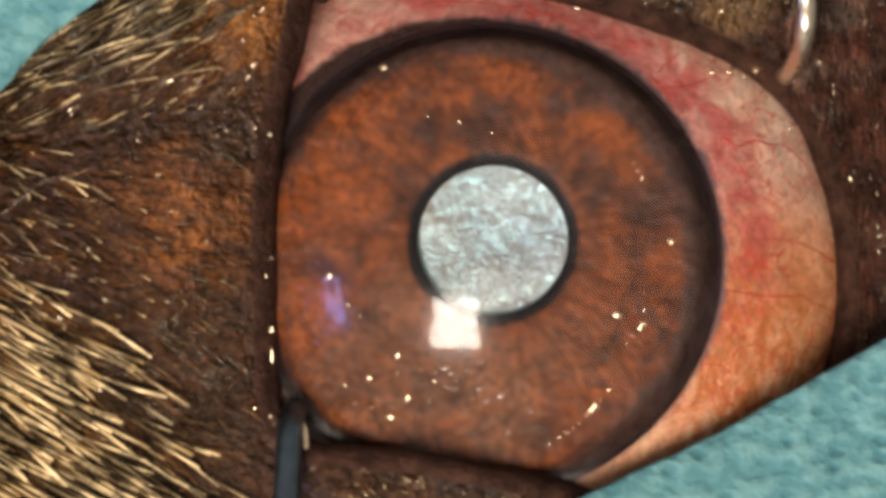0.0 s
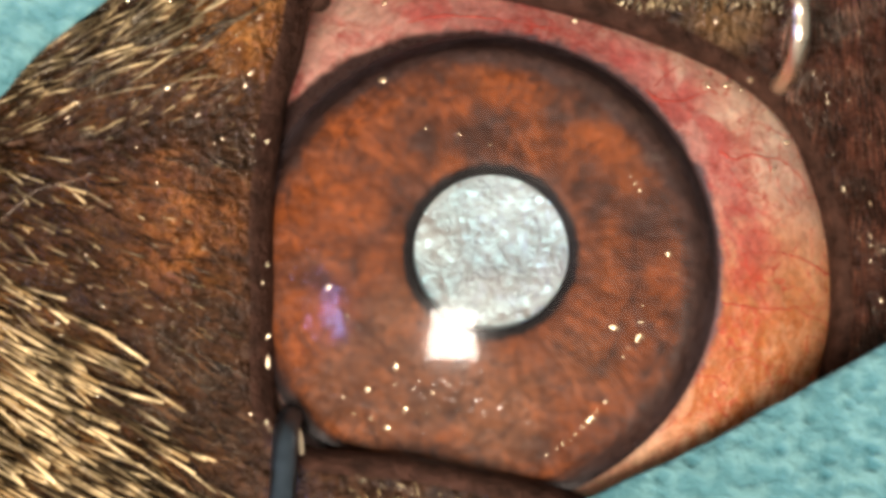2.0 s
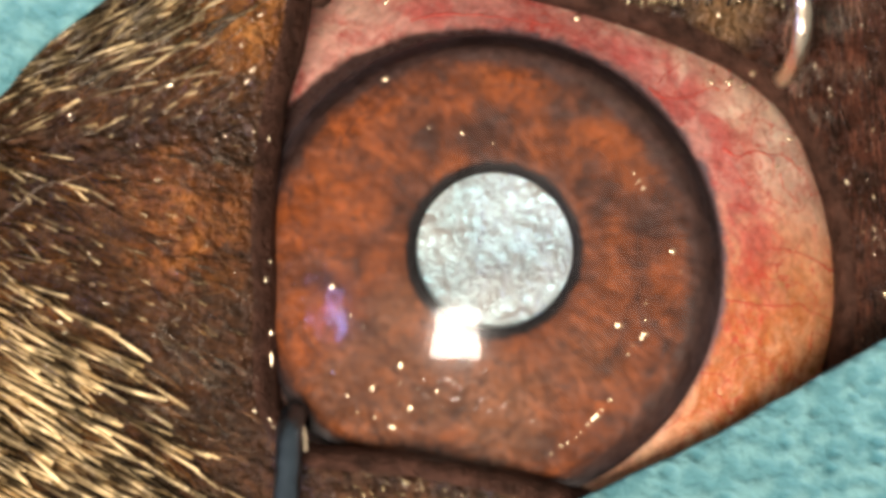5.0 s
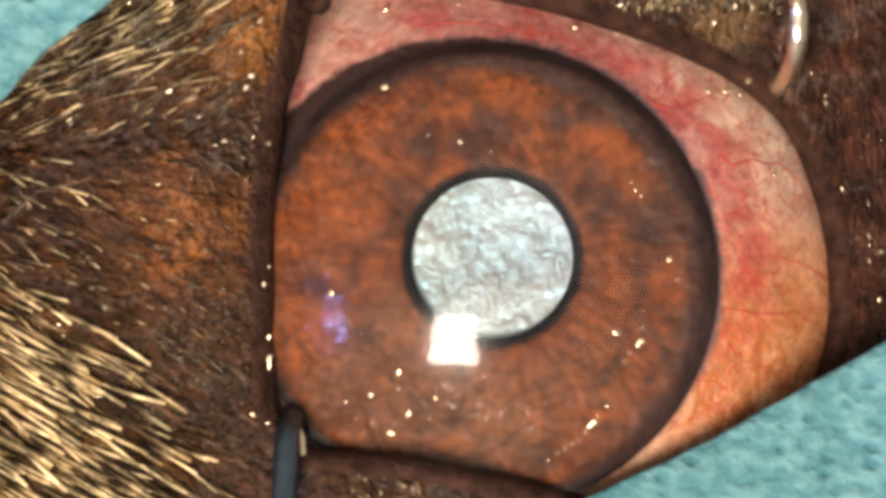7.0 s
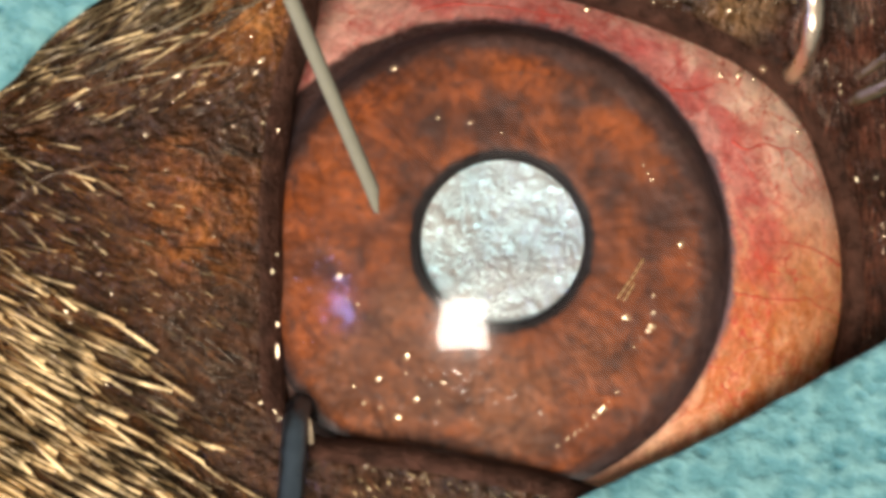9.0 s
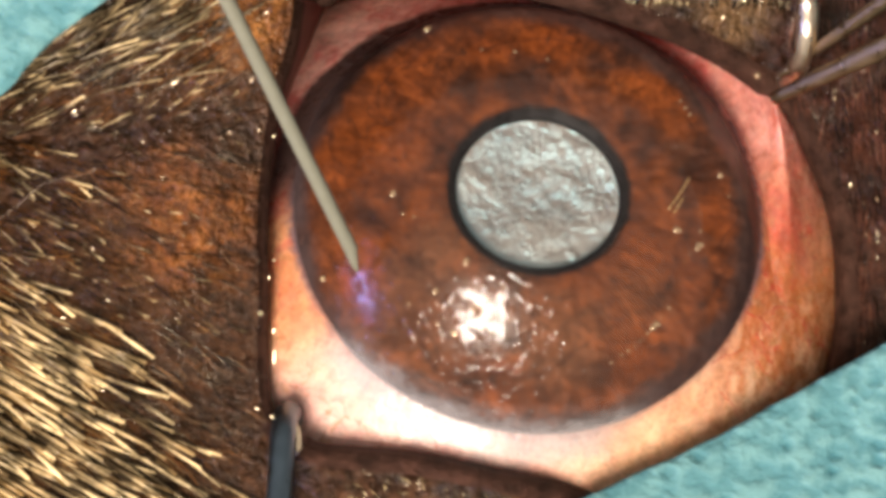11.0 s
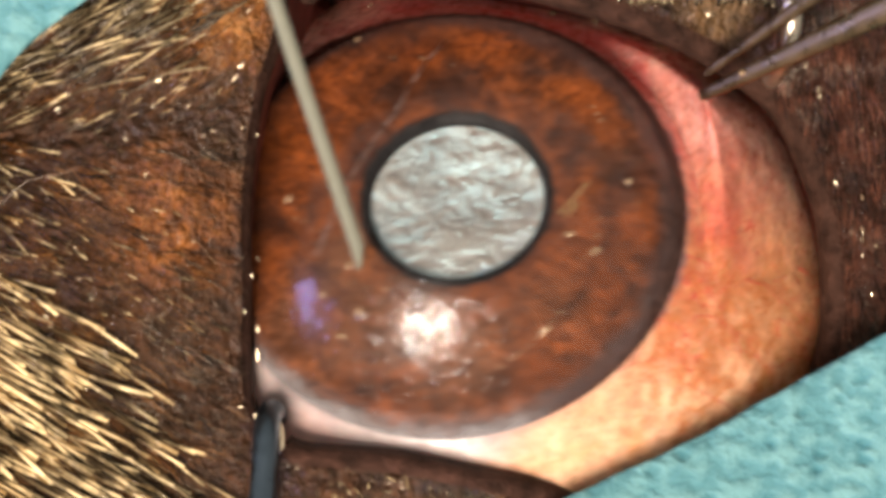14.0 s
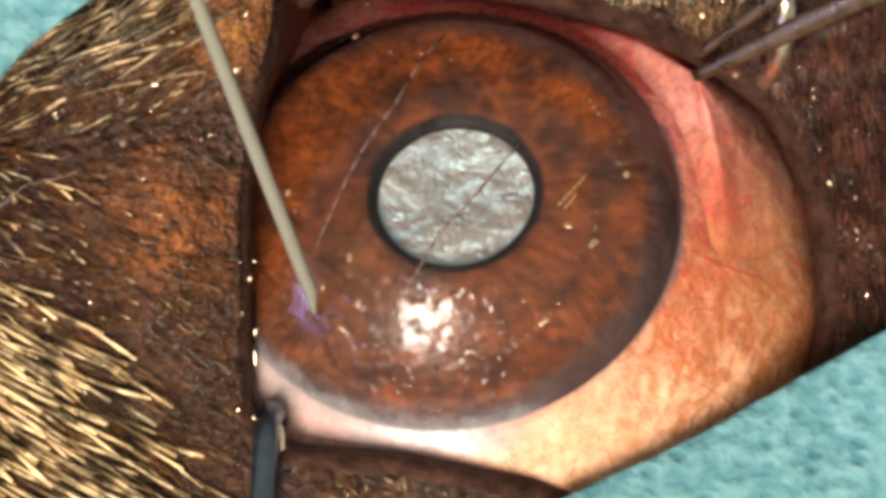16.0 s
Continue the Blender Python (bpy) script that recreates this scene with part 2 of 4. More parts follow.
def make_iris():
    n = Nodes("brown_iris", 0.6, 0, 0.2)
    r = n.far(*PUPIL)
    mid = n.noise(0.7, 6, 0.62, 0.5)
    fibre = n.noise(1.0, 5, 0.65, 0.3, n.spokes(*PUPIL, 11.0, 0.9))
    grain = n.noise(3.4, 5, 0.65, 0.4)
    base = n.ramp(mid, (0.34, (0.054, 0.019, 0.010)), (0.5, (0.106, 0.031, 0.011)), (0.66, (0.175, 0.048, 0.013)))
    glow = n.ramp(mid, (0.34, (0.12, 0.030, 0.008)), (0.62, (0.235, 0.058, 0.011)))
    for x, y, inner, outer, k in ((0.9, 6.3, 0.3, 1.4, 0.9), (-1.5, 6.1, 0.3, 1.3, 0.8), (4.5, 4.6, 0.3, 1.5, 0.7), (-5.9, 2.4, 0.8, 3.0, 0.85), (-4.3, 5.0, 0.5, 1.9, 0.7), (6.8, -0.4, 0.2, 1.0, 0.75), (-4.6, -5.2, 0.4, 1.7, 0.6), (3.2, -4.9, 0.4, 1.8, 0.6), (5.4, -2.9, 0.3, 1.3, 0.55), (-6.0, -2.0, 0.5, 2.0, 0.5), (-4.6, -3.6, 0.8, 3.2, 0.5)):
        base = n.mix(n.math("MULTIPLY", n.patch(x, y, inner, outer, 1.4, 0.9), k), base, glow)
    for x, y, inner, outer, k in ((-1.9, 4.6, 0.1, 1.1, 0.75), (0.0, 4.9, 0.1, 1.2, 0.7), (2.6, 5.6, 0.1, 0.9, 0.6), (5.6, 1.8, 0.1, 1.3, 0.5), (3.9, 6.0, 0.1, 1.0, 0.6)):
        base = n.mix(n.math("MULTIPLY", n.patch(x, y, inner, outer, 1.0, 1.2), k), base, (0.030, 0.014, 0.010))
    # corneal haze over the lower iris, painted as tan patches
    dull = n.ramp(mid, (0.34, (0.100, 0.046, 0.024)), (0.62, (0.185, 0.078, 0.036)))
    for x, y, inner, outer, k in ((-3.6, -4.0, 1.2, 3.6, 0.6), (0.4, -5.0, 0.8, 3.0, 0.7), (-2.6, -1.2, 0.4, 2.0, 0.45), (3.6, -3.6, 0.5, 2.2, 0.3)):
        base = n.mix(n.math("MULTIPLY", n.patch(x, y, inner, outer, 1.4, 0.7), k), base, dull)
    folds = n.math("MULTIPLY", n.veins(0.5, 0.018, 0.6, n.spokes(*PUPIL, 2.6, 0.9)), n.span(r, 4.2, 5.6))
    base = n.mix(n.math("MULTIPLY", folds, 0.45), base, (0.022, 0.010, 0.008))
    base = n.mix(1.0, base, n.span(fibre, 0.30, 0.70, 0.72, 1.3), "MULTIPLY")
    base = n.mix(1.0, base, n.span(grain, 0.32, 0.68, 0.78, 1.22), "MULTIPLY")
    base = n.mix(n.span(n.noise(1.6, 5, 0.7), 0.57, 0.68, 0.0, 0.6), base, (0.034, 0.015, 0.010))
    outer = n.math("ADD", n.far(-0.35, -0.35), n.math("MULTIPLY", n.math("SUBTRACT", n.noise(0.6, 4, 0.6), 0.5), 1.6))
    base = n.mix(n.math("MULTIPLY", n.span(outer, 7.3, 7.95), 0.9), base, n.ramp(grain, (0.3, (0.030, 0.018, 0.016)), (0.7, (0.066, 0.038, 0.032))))
    # black pupil margin, widened to paint in the shadowed gap above the lens
    edge = n.math("ADD", r, n.math("MULTIPLY", n.noise(1.6, 3), 0.35))
    base = n.mix(n.span(edge, 3.52, 3.28), base, (0.006, 0.004, 0.004))
    n.color(base)
    n.bump(n.noise(0.8, 2, 0.5), 0.3)
    return n.m


def make_lens():
    n = Nodes("silvery_cataract")
    t, out = n.t, n.t.nodes["Material Output"]
    a = n.noise(0.8, 4, 0.55, 0.7, n.stretch((0.95, 1.15, 1), (0, 0, -35)))
    b = n.cells(1.3, n.stretch((0.8, 1.3, 1), (0, 0, 25)))
    c = n.noise(3.0, 5, 0.65, 0.8)
    height = n.math("ADD", n.math("ADD", n.math("MULTIPLY", a, 0.75), n.math("MULTIPLY", n.noise(0.32, 2), 1.6)), n.math("ADD", n.math("MULTIPLY", b, 0.14), n.math("MULTIPLY", c, 0.40)))
    nb = n.bump(height, 0.42)
    foil = t.nodes.new("ShaderNodeBsdfGlossy")
    foil.inputs["Roughness"].default_value = 0.36
    n.put(foil.inputs[0], n.mix(n.span(n.noise(0.35, 3), 0.35, 0.7), (0.28, 0.71, 0.87), (0.48, 0.88, 0.99)))
    body = t.nodes.new("ShaderNodeBsdfDiffuse")
    n.put(body.inputs[0], n.mix(n.span(n.noise(0.4, 3), 0.35, 0.65), (0.53, 0.36, 0.26), (0.67, 0.48, 0.36)))
    t.links.new(nb, foil.inputs["Normal"])
    t.links.new(nb, body.inputs["Normal"])
    mixed = t.nodes.new("ShaderNodeMixShader")
    mixed.inputs[0].default_value = 0.58
    t.links.new(body.outputs[0], mixed.inputs[1])
    t.links.new(foil.outputs[0], mixed.inputs[2])
    t.links.new(mixed.outputs[0], out.inputs["Surface"])
    return n.m


def make_skin():
    n = Nodes("brown_skin", 0.42, 0, 0.2)
    big, mid, fine = n.noise(0.22, 3), n.noise(1.0, 6, 0.65), n.noise(4.5, 5, 0.65)
    red = n.ramp(mid, (0.3, (0.010, 0.004, 0.003)), (0.72, (0.058, 0.018, 0.011)))
    drab = n.ramp(mid, (0.3, (0.017, 0.008, 0.005)), (0.72, (0.085, 0.038, 0.020)))
    dark = n.mix(n.span(n.axis(0), 5.0, 10.0), drab, red)
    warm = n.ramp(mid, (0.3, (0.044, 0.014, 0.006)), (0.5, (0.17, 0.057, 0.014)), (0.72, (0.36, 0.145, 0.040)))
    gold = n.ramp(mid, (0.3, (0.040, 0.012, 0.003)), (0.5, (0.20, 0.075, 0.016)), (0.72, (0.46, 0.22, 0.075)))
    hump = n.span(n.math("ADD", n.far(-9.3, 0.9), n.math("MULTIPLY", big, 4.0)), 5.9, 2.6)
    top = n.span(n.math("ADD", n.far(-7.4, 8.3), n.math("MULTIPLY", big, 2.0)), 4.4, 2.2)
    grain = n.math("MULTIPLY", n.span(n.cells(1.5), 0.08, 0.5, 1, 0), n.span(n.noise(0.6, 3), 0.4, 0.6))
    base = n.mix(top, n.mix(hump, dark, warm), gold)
    # upper lid roll: lighter brown, its soft highlight put into the colour
    base = n.mix(n.math("MULTIPLY", n.patch(10.2, 8.4, 0.5, 2.0, 0.8), 0.8), base, (0.15, 0.095, 0.055))
    # pebble tops painted lighter, as light on the bumps would show them
    base = n.mix(n.math("MULTIPLY", grain, n.math("MULTIPLY", hump, 0.5)), base, (0.24, 0.10, 0.045))
    base = n.mix(n.span(n.noise(0.75, 5, 0.7, 0.8), 0.52, 0.7, 0, 0.8), base, (0.020, 0.009, 0.006))
    base = n.mix(1.0, base, n.span(n.noise(3.2, 5, 0.7), 0.3, 0.7, 0.55, 1.4), "MULTIPLY")
    n.color(base).rough(n.span(fine, 0.35, 0.65, 0.45, 0.7))
    pebble = n.math("ADD", n.math("MULTIPLY", n.noise(2.6, 2, 0.5), 1.2), n.math("MULTIPLY", fine, 0.25))
    nb = n.bump(n.math("ADD", n.math("ADD", mid, pebble), n.math("MULTIPLY", grain, 0.4)), 0.5)
    n.put(n.p.inputs["Coat Weight"], n.span(big, 0.3, 0.6, 0.45, 1.0))
    n.put(n.p.inputs["Coat Roughness"], 0.13)
    n.put(n.p.inputs["Coat Tint"], (1.0, 0.88, 0.62, 1))
    n.put(n.p.inputs["Coat Normal"], nb)
    return n.m


def make_margin():
    n = Nodes("pigmented_lid_margin", 0.6, 0, 0.08)
    mid = n.noise(1.4, 5, 0.6)
    n.color(n.ramp(mid, (0.3, (0.018, 0.009, 0.006)), (0.75, (0.082, 0.038, 0.026))))
    n.bump(n.math("ADD", mid, n.math("MULTIPLY", n.noise(5, 4, 0.65), 0.6)), 0.3)
    return n.m


def make_hair(name, dark, light, rough, root=0.12):
    n = Nodes(name, rough, 0, 0.6)
    n.put(n.p.inputs["Specular Tint"], (1.0, 0.9, 0.72, 1))
    along = n.t.nodes.new("ShaderNodeAttribute")
    along.attribute_name = "along"
    tone = n.mix(n.island(), dark, light)
    # dark stretches imitate wet clumps and hairs dipping under others, in colour
    wet = n.span(n.noise(0.75, 4, 0.6), 0.42, 0.60, 0.30, 1.2)
    tone = n.mix(1.0, tone, wet, "MULTIPLY")
    # darker roots: hair banding, plus the shade deep in the coat painted in
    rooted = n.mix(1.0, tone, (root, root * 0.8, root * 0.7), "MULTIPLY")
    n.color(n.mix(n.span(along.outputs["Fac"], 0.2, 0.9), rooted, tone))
    return n.m


def make_drape():
    n = Nodes("teal_nonwoven_cloth", 0.75, 0, 0.3)
    v = n.stretch((1.0, 1.3, 1), (0, 0, 32))
    lump = n.noise(1.25, 2, 0.5, 0.1, v)
    pit = n.math("ADD", n.math("MULTIPLY", lump, 1.3), n.math("MULTIPLY", n.span(n.cells(1.0, v, jitter=1.0), 0.1, 0.7), 0.25))
    big, fib = n.noise(0.3, 4), n.noise(6, 5, 0.7)
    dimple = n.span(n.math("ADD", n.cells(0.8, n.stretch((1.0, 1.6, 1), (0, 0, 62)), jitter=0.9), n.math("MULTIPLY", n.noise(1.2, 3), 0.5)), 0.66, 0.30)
    # relief shading painted into the cloth: raised lumps paler, dimples darker
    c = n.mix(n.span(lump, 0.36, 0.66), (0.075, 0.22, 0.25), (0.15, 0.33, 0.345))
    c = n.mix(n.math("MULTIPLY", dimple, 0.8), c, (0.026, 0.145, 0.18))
    c = n.mix(n.span(big, 0.35, 0.7, 0, 0.35), c, (0.12, 0.29, 0.31))
    c = n.mix(n.span(fib, 0.52, 0.78, 0, 0.45), c, (0.20, 0.38, 0.39))
    n.color(c)
    n.bump(n.math("SUBTRACT", n.math("ADD", pit, n.math("MULTIPLY", fib, 0.14)), n.math("MULTIPLY", dimple, 0.5)), 0.2)
    return n.m


def make_steel(name, base, rough, scale):
    n = Nodes(name, rough, 1.0)
    f = n.noise(scale, 4)
    n.color(n.mix(f, base, tuple(min(1, c * 1.35) for c in base)))
    n.rough(n.span(f, 0.3, 0.7, rough * 0.75, rough * 1.3))
    n.bump(n.noise(scale * 4, 3), 0.02)
    return n.m


def make_plain(name, c, rough, vary=0.3, scale=2.0, depth=0.05, spec=0.5):
    n = Nodes(name, rough, 0, spec)
    f = n.noise(scale, 4)
    n.color(n.mix(f, tuple(x * (1 - vary) for x in c), tuple(min(1, x * (1 + vary)) for x in c)))
    n.bump(f, depth)
    return n.m


SCLERA, FOLD, CORNEA, IRIS, LENS = make_sclera(), make_sclera("pulled_conjunctiva", True), make_cornea(), make_iris(), make_lens()
SKIN, MARGIN, DRAPE = make_skin(), make_margin(), make_drape()
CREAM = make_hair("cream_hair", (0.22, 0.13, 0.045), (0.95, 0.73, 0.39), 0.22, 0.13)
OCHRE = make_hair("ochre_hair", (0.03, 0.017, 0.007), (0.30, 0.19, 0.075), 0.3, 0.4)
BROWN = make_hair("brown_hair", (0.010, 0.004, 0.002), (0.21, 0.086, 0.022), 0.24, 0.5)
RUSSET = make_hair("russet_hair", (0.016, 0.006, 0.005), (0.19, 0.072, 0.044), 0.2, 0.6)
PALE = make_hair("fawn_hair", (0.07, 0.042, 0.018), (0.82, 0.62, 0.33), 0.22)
VESSEL = make_plain("blood_vessel", (0.52, 0.06, 0.04), 0.5, 0.2, 2.0, 0.02, 0.2)
CUT = make_plain("corneal_groove", (0.14, 0.09, 0.075), 0.3, 0.2, 4.0)
SCRAPE = make_plain("scraped_cornea", (0.34, 0.22, 0.09), 0.4, 0.3, 6.0)
# gold-tinted, strongly reflecting gloss for beads that stand in for glints
BEAD = make_plain("glint_bead", (0.22, 0.14, 0.08), 0.12, 0.1, 3.0, 0.004, 1.0)
BEAD.node_tree.nodes["Principled BSDF"].inputs["IOR"].default_value = 1.9
BEAD.node_tree.nodes["Principled BSDF"].inputs["Specular Tint"].default_value = (1.0, 0.86, 0.60, 1)
WIRE = make_steel("polished_steel", (0.62, 0.53, 0.41), 0.3, 1.5)
BLADE = make_steel("blued_steel", (0.10, 0.135, 0.165), 0.35, 1.5)
STEEL = make_steel("instrument_steel", (0.20, 0.14, 0.08), 0.32, 1.2)
NEEDLE = make_plain("grey_green_cannula", (0.185, 0.185, 0.14), 0.42, 0.12, 1.5)


# ---- building helpers ----
def mesh_of(name, verts, faces, material, smooth=True):
    me = bpy.data.meshes.new(name)
    me.from_pydata([tuple(c * MM for c in v) for v in verts], [], faces)
    me.materials.append(material)
    if smooth:
        me.polygons.foreach_set("use_smooth", [True] * len(me.polygons))
    me.update()
    return me


def part(name, verts, faces, material, parent=None, label="", smooth=True):
    ob = new(name, mesh_of(name, verts, faces, material, smooth))
    if parent:
        ob.parent = parent
    return tagged(ob, label)


def strips(rings, closed=True):
    """Faces between rings of equally many points; closed round the ring."""
    n, faces = len(rings[0]), []
    for k in range(len(rings) - 1):
        for i in range(n if closed else n - 1):
            j = (i + 1) % n
            faces.append((k * n + i, (k + 1) * n + i, (k + 1) * n + j, k * n + j))
    return [v for r in rings for v in r], faces


def smooth_loop(points, count):
    """A closed curve through the points, evenly stepped."""
    pts = [Vector(p) for p in points]
    fine = []
    for i in range(len(pts)):
        a, b, c, d = pts[i - 1], pts[i], pts[(i + 1) % len(pts)], pts[(i + 2) % len(pts)]
        for k in range(12):
            s = k / 12
            fine.append(0.5 * ((2 * b) + (c - a) * s + (2 * a - 5 * b + 4 * c - d) * s * s + (3 * b - a - 3 * c + d) * s ** 3))
    lengths = [0.0]
    for i in range(len(fine)):
        lengths.append(lengths[-1] + (fine[(i + 1) % len(fine)] - fine[i]).length)
    out, k = [], 0
    for i in range(count):
        want = lengths[-1] * i / count
        while lengths[k + 1] < want:
            k += 1
        s = (want - lengths[k]) / max(1e-9, lengths[k + 1] - lengths[k])
        out.append(fine[k].lerp(fine[(k + 1) % len(fine)], s))
    return out


def outward(loop):
    """Unit directions away from the opening, softened along the loop."""
    n = len(loop)
    mid = sum(loop, Vector()) / n
    dirs = []
    for i in range(n):
        t = loop[(i + 2) % n] - loop[i - 2]
        d = Vector((t.y, -t.x, 0)).normalized()
        if d.dot(loop[i] - mid) < 0:
            d = -d
        dirs.append(d)
    for _ in range(6):
        dirs = [(dirs[i - 1] + dirs[i] * 2 + dirs[(i + 1) % n]).normalized() for i in range(n)]
    radial = [Vector((p.x - mid.x, p.y - mid.y, 0)).normalized() for p in loop]
    return dirs, radial


def tube(points, radius, sides=8, cap=True):
    """A tube along points; radius a number or one for each point."""
    pts = [Vector(p) for p in points]
    rings = []
    side = None
    for i, p in enumerate(pts):
        t = (pts[min(i + 1, len(pts) - 1)] - pts[max(i - 1, 0)]).normalized()
        if side is None:
            side = t.orthogonal().normalized()
        side = (side - t * side.dot(t)).normalized()
        up = t.cross(side)
        r = radius[i] if isinstance(radius, (list, tuple)) else radius
        rings.append([p + r * (math.cos(a) * side + math.sin(a) * up) for a in (2 * math.pi * k / sides for k in range(sides))])
    verts, faces = strips(rings)
    faces = [q[::-1] for q in faces]
    if cap:
        faces += [tuple(range(sides))[::-1], tuple(range(len(verts) - sides, len(verts)))]
    return verts, faces


def smooth_path(points, step=6):
    pts = [Vector(p) for p in points]
    out = []
    for i in range(len(pts) - 1):
        a, b, c, d = pts[max(0, i - 1)], pts[i], pts[i + 1], pts[min(len(pts) - 1, i + 2)]
        for k in range(step):
            s = k / step
            out.append(0.5 * ((2 * b) + (c - a) * s + (2 * a - 5 * b + 4 * c - d) * s * s + (3 * b - a - 3 * c + d) * s ** 3))
    return out + [pts[-1]]


def merge(pieces):
    verts, faces = [], []
    for v, f in pieces:
        o = len(verts)
        verts += v
        faces += [tuple(i + o for i in q) for q in f]
    return verts, faces


# ---- the animal's head round the eye ----
dog = tagged(new("dog"), "brown and cream furred dog head with one held-open eye", "dog")
OPENING = [(-4.71, 9.39, 0.60), (-5.22, 6.79, 0.90), (-5.73, 5.19, 1.10), (-6.02, 3.20, 1.30), (-6.20, 0.81, 1.40), (-6.14, -1.57, 1.40), (-6.16, -3.95, 1.30), (-5.95, -5.83, 1.60), (-4.92, -7.08, 2.00), (-3.23, -7.33, 2.35), (-1.26, -7.48, 2.50), (1.30, -7.98, 2.50), (3.47, -8.43, 2.05), (5.48, -9.05, 1.00), (8.36, -9.23, -1.00), (11.23, -8.26, -2.00), (13.10, -6.06, -2.80), (13.97, -3.63, -3.00), (14.09, -1.20, -3.00), (13.89, 0.83, -3.00), (13.29, 2.66, -3.20), (12.31, 4.59, -3.20), (10.66, 6.00, -2.60), (8.79, 7.04, -1.60), (6.74, 7.81, -0.70), (3.92, 8.62, 0.10), (0.92, 9.24, 0.50), (-1.88, 9.70, 0.50), (-3.67, 9.90, 0.50)]
LOOP = smooth_loop(OPENING, 220)
DIRS, RADIAL = outward(LOOP)


def lid_ring(d, dz, wander=0.0):
    ring = []
    for p, a, b in zip(LOOP, DIRS, RADIAL):
        k = min(1.0, max(0.0, (d - 2) / 10))
        way = (a * (1 - k) + b * k).normalized()
        q = p + way * d
        left = max(0.0, min(1.0, (-3 - q.x) / 6))
        hill = 0.0
        if d > 0.3:
            hill = 1.3 * left * math.exp(-((q.x + 10.5) / 4.5) ** 2 - ((q.y - 0.5) / 6) ** 2)
            hill += 0.9 * math.exp(-((q.x + 6.4) / 2.0) ** 2 - ((q.y - 8.2) / 3.0) ** 2)
            hill -= 0.7 * left * math.exp(-((q.y - 4.6 - 0.15 * (q.x + 9)) / 0.8) ** 2)
        z = p.z + dz + hill
        if wander:
            z += wander * (noise.noise(q * 0.9) + 0.5 * noise.noise(q * 2.3))
        ring.append((q.x, q.y, z))
    return ring


MARGIN_RINGS = [lid_ring(-0.15, -2.2), lid_ring(-0.25, -0.9), lid_ring(-0.05, -0.2), lid_ring(0.2, 0.02, 0.05), lid_ring(0.4, 0.05, 0.06), lid_ring(0.6, -0.02, 0.06)]
inner = [i for i, p in enumerate(LOOP) if p.x < -4.9]
others = [i for i in range(len(LOOP)) if i not in inner]
cut = next((k for k in range(1, len(others)) if others[k] != others[k - 1] + 1), 0)
others = others[cut:] + others[:cut]
cut = next((k for k in range(1, len(inner)) if inner[k] != inner[k - 1] + 1), 0)
inner = inner[cut:] + inner[:cut]
others = [inner[-1]] + others + [inner[0]]
margin = part("lid_margin", *strips([[q[i] for i in inner] for q in MARGIN_RINGS], False), MARGIN, dog, "dark pigmented wet eyelid rim")
part("lid_margin", *strips([[q[i] for i in others] for q in MARGIN_RINGS], False), MARGIN, dog, "dark pigmented wet eyelid rim")
SKIN_RINGS = [lid_ring(d, dz, w) for d, dz, w in ((0.5, -0.06, 0.06), (0.75, 0.06, 0.1), (1.3, 0.12, 0.14), (1.7, 0.16, 0.18), (2.2, 0.2, 0.2), (2.8, 0.22, 0.2), (3.5, 0.25, 0.22), (4.3, 0.25, 0.22), (5.2, 0.2, 0.22), (6.2, 0.1, 0.22), (7.4, 0.0, 0.2), (9, -0.2, 0.2), (11, -0.6, 0.2), (14, -1.6, 0.2), (20, -4.5, 0.2), (32, -14, 0), (50, -34, 0), (60, -60, 0))]
skin_verts, skin_faces = strips(SKIN_RINGS)
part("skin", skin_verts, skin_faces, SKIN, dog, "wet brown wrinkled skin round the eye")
part("fornix", *strips([lid_ring(0.6, -1.0), lid_ring(0.25, -2.6), lid_ring(0.05, -6.0), lid_ring(-0.6, -10.0), lid_ring(-4.0, -14.0)]), make_plain("lid_lining", (0.13, 0.035, 0.026), 0.5, 0.3, 1.0, 0.15, 0.3), dog, "dark pink inner lining of the eyelids")

SKIN_TREE = BVHTree.FromPolygons([Vector(v) for v in skin_verts], skin_faces)


def skin_at(x, y):
    hit = SKIN_TREE.ray_cast(Vector((x, y, 60)), Vector((0, 0, -1)))
    return hit[0]


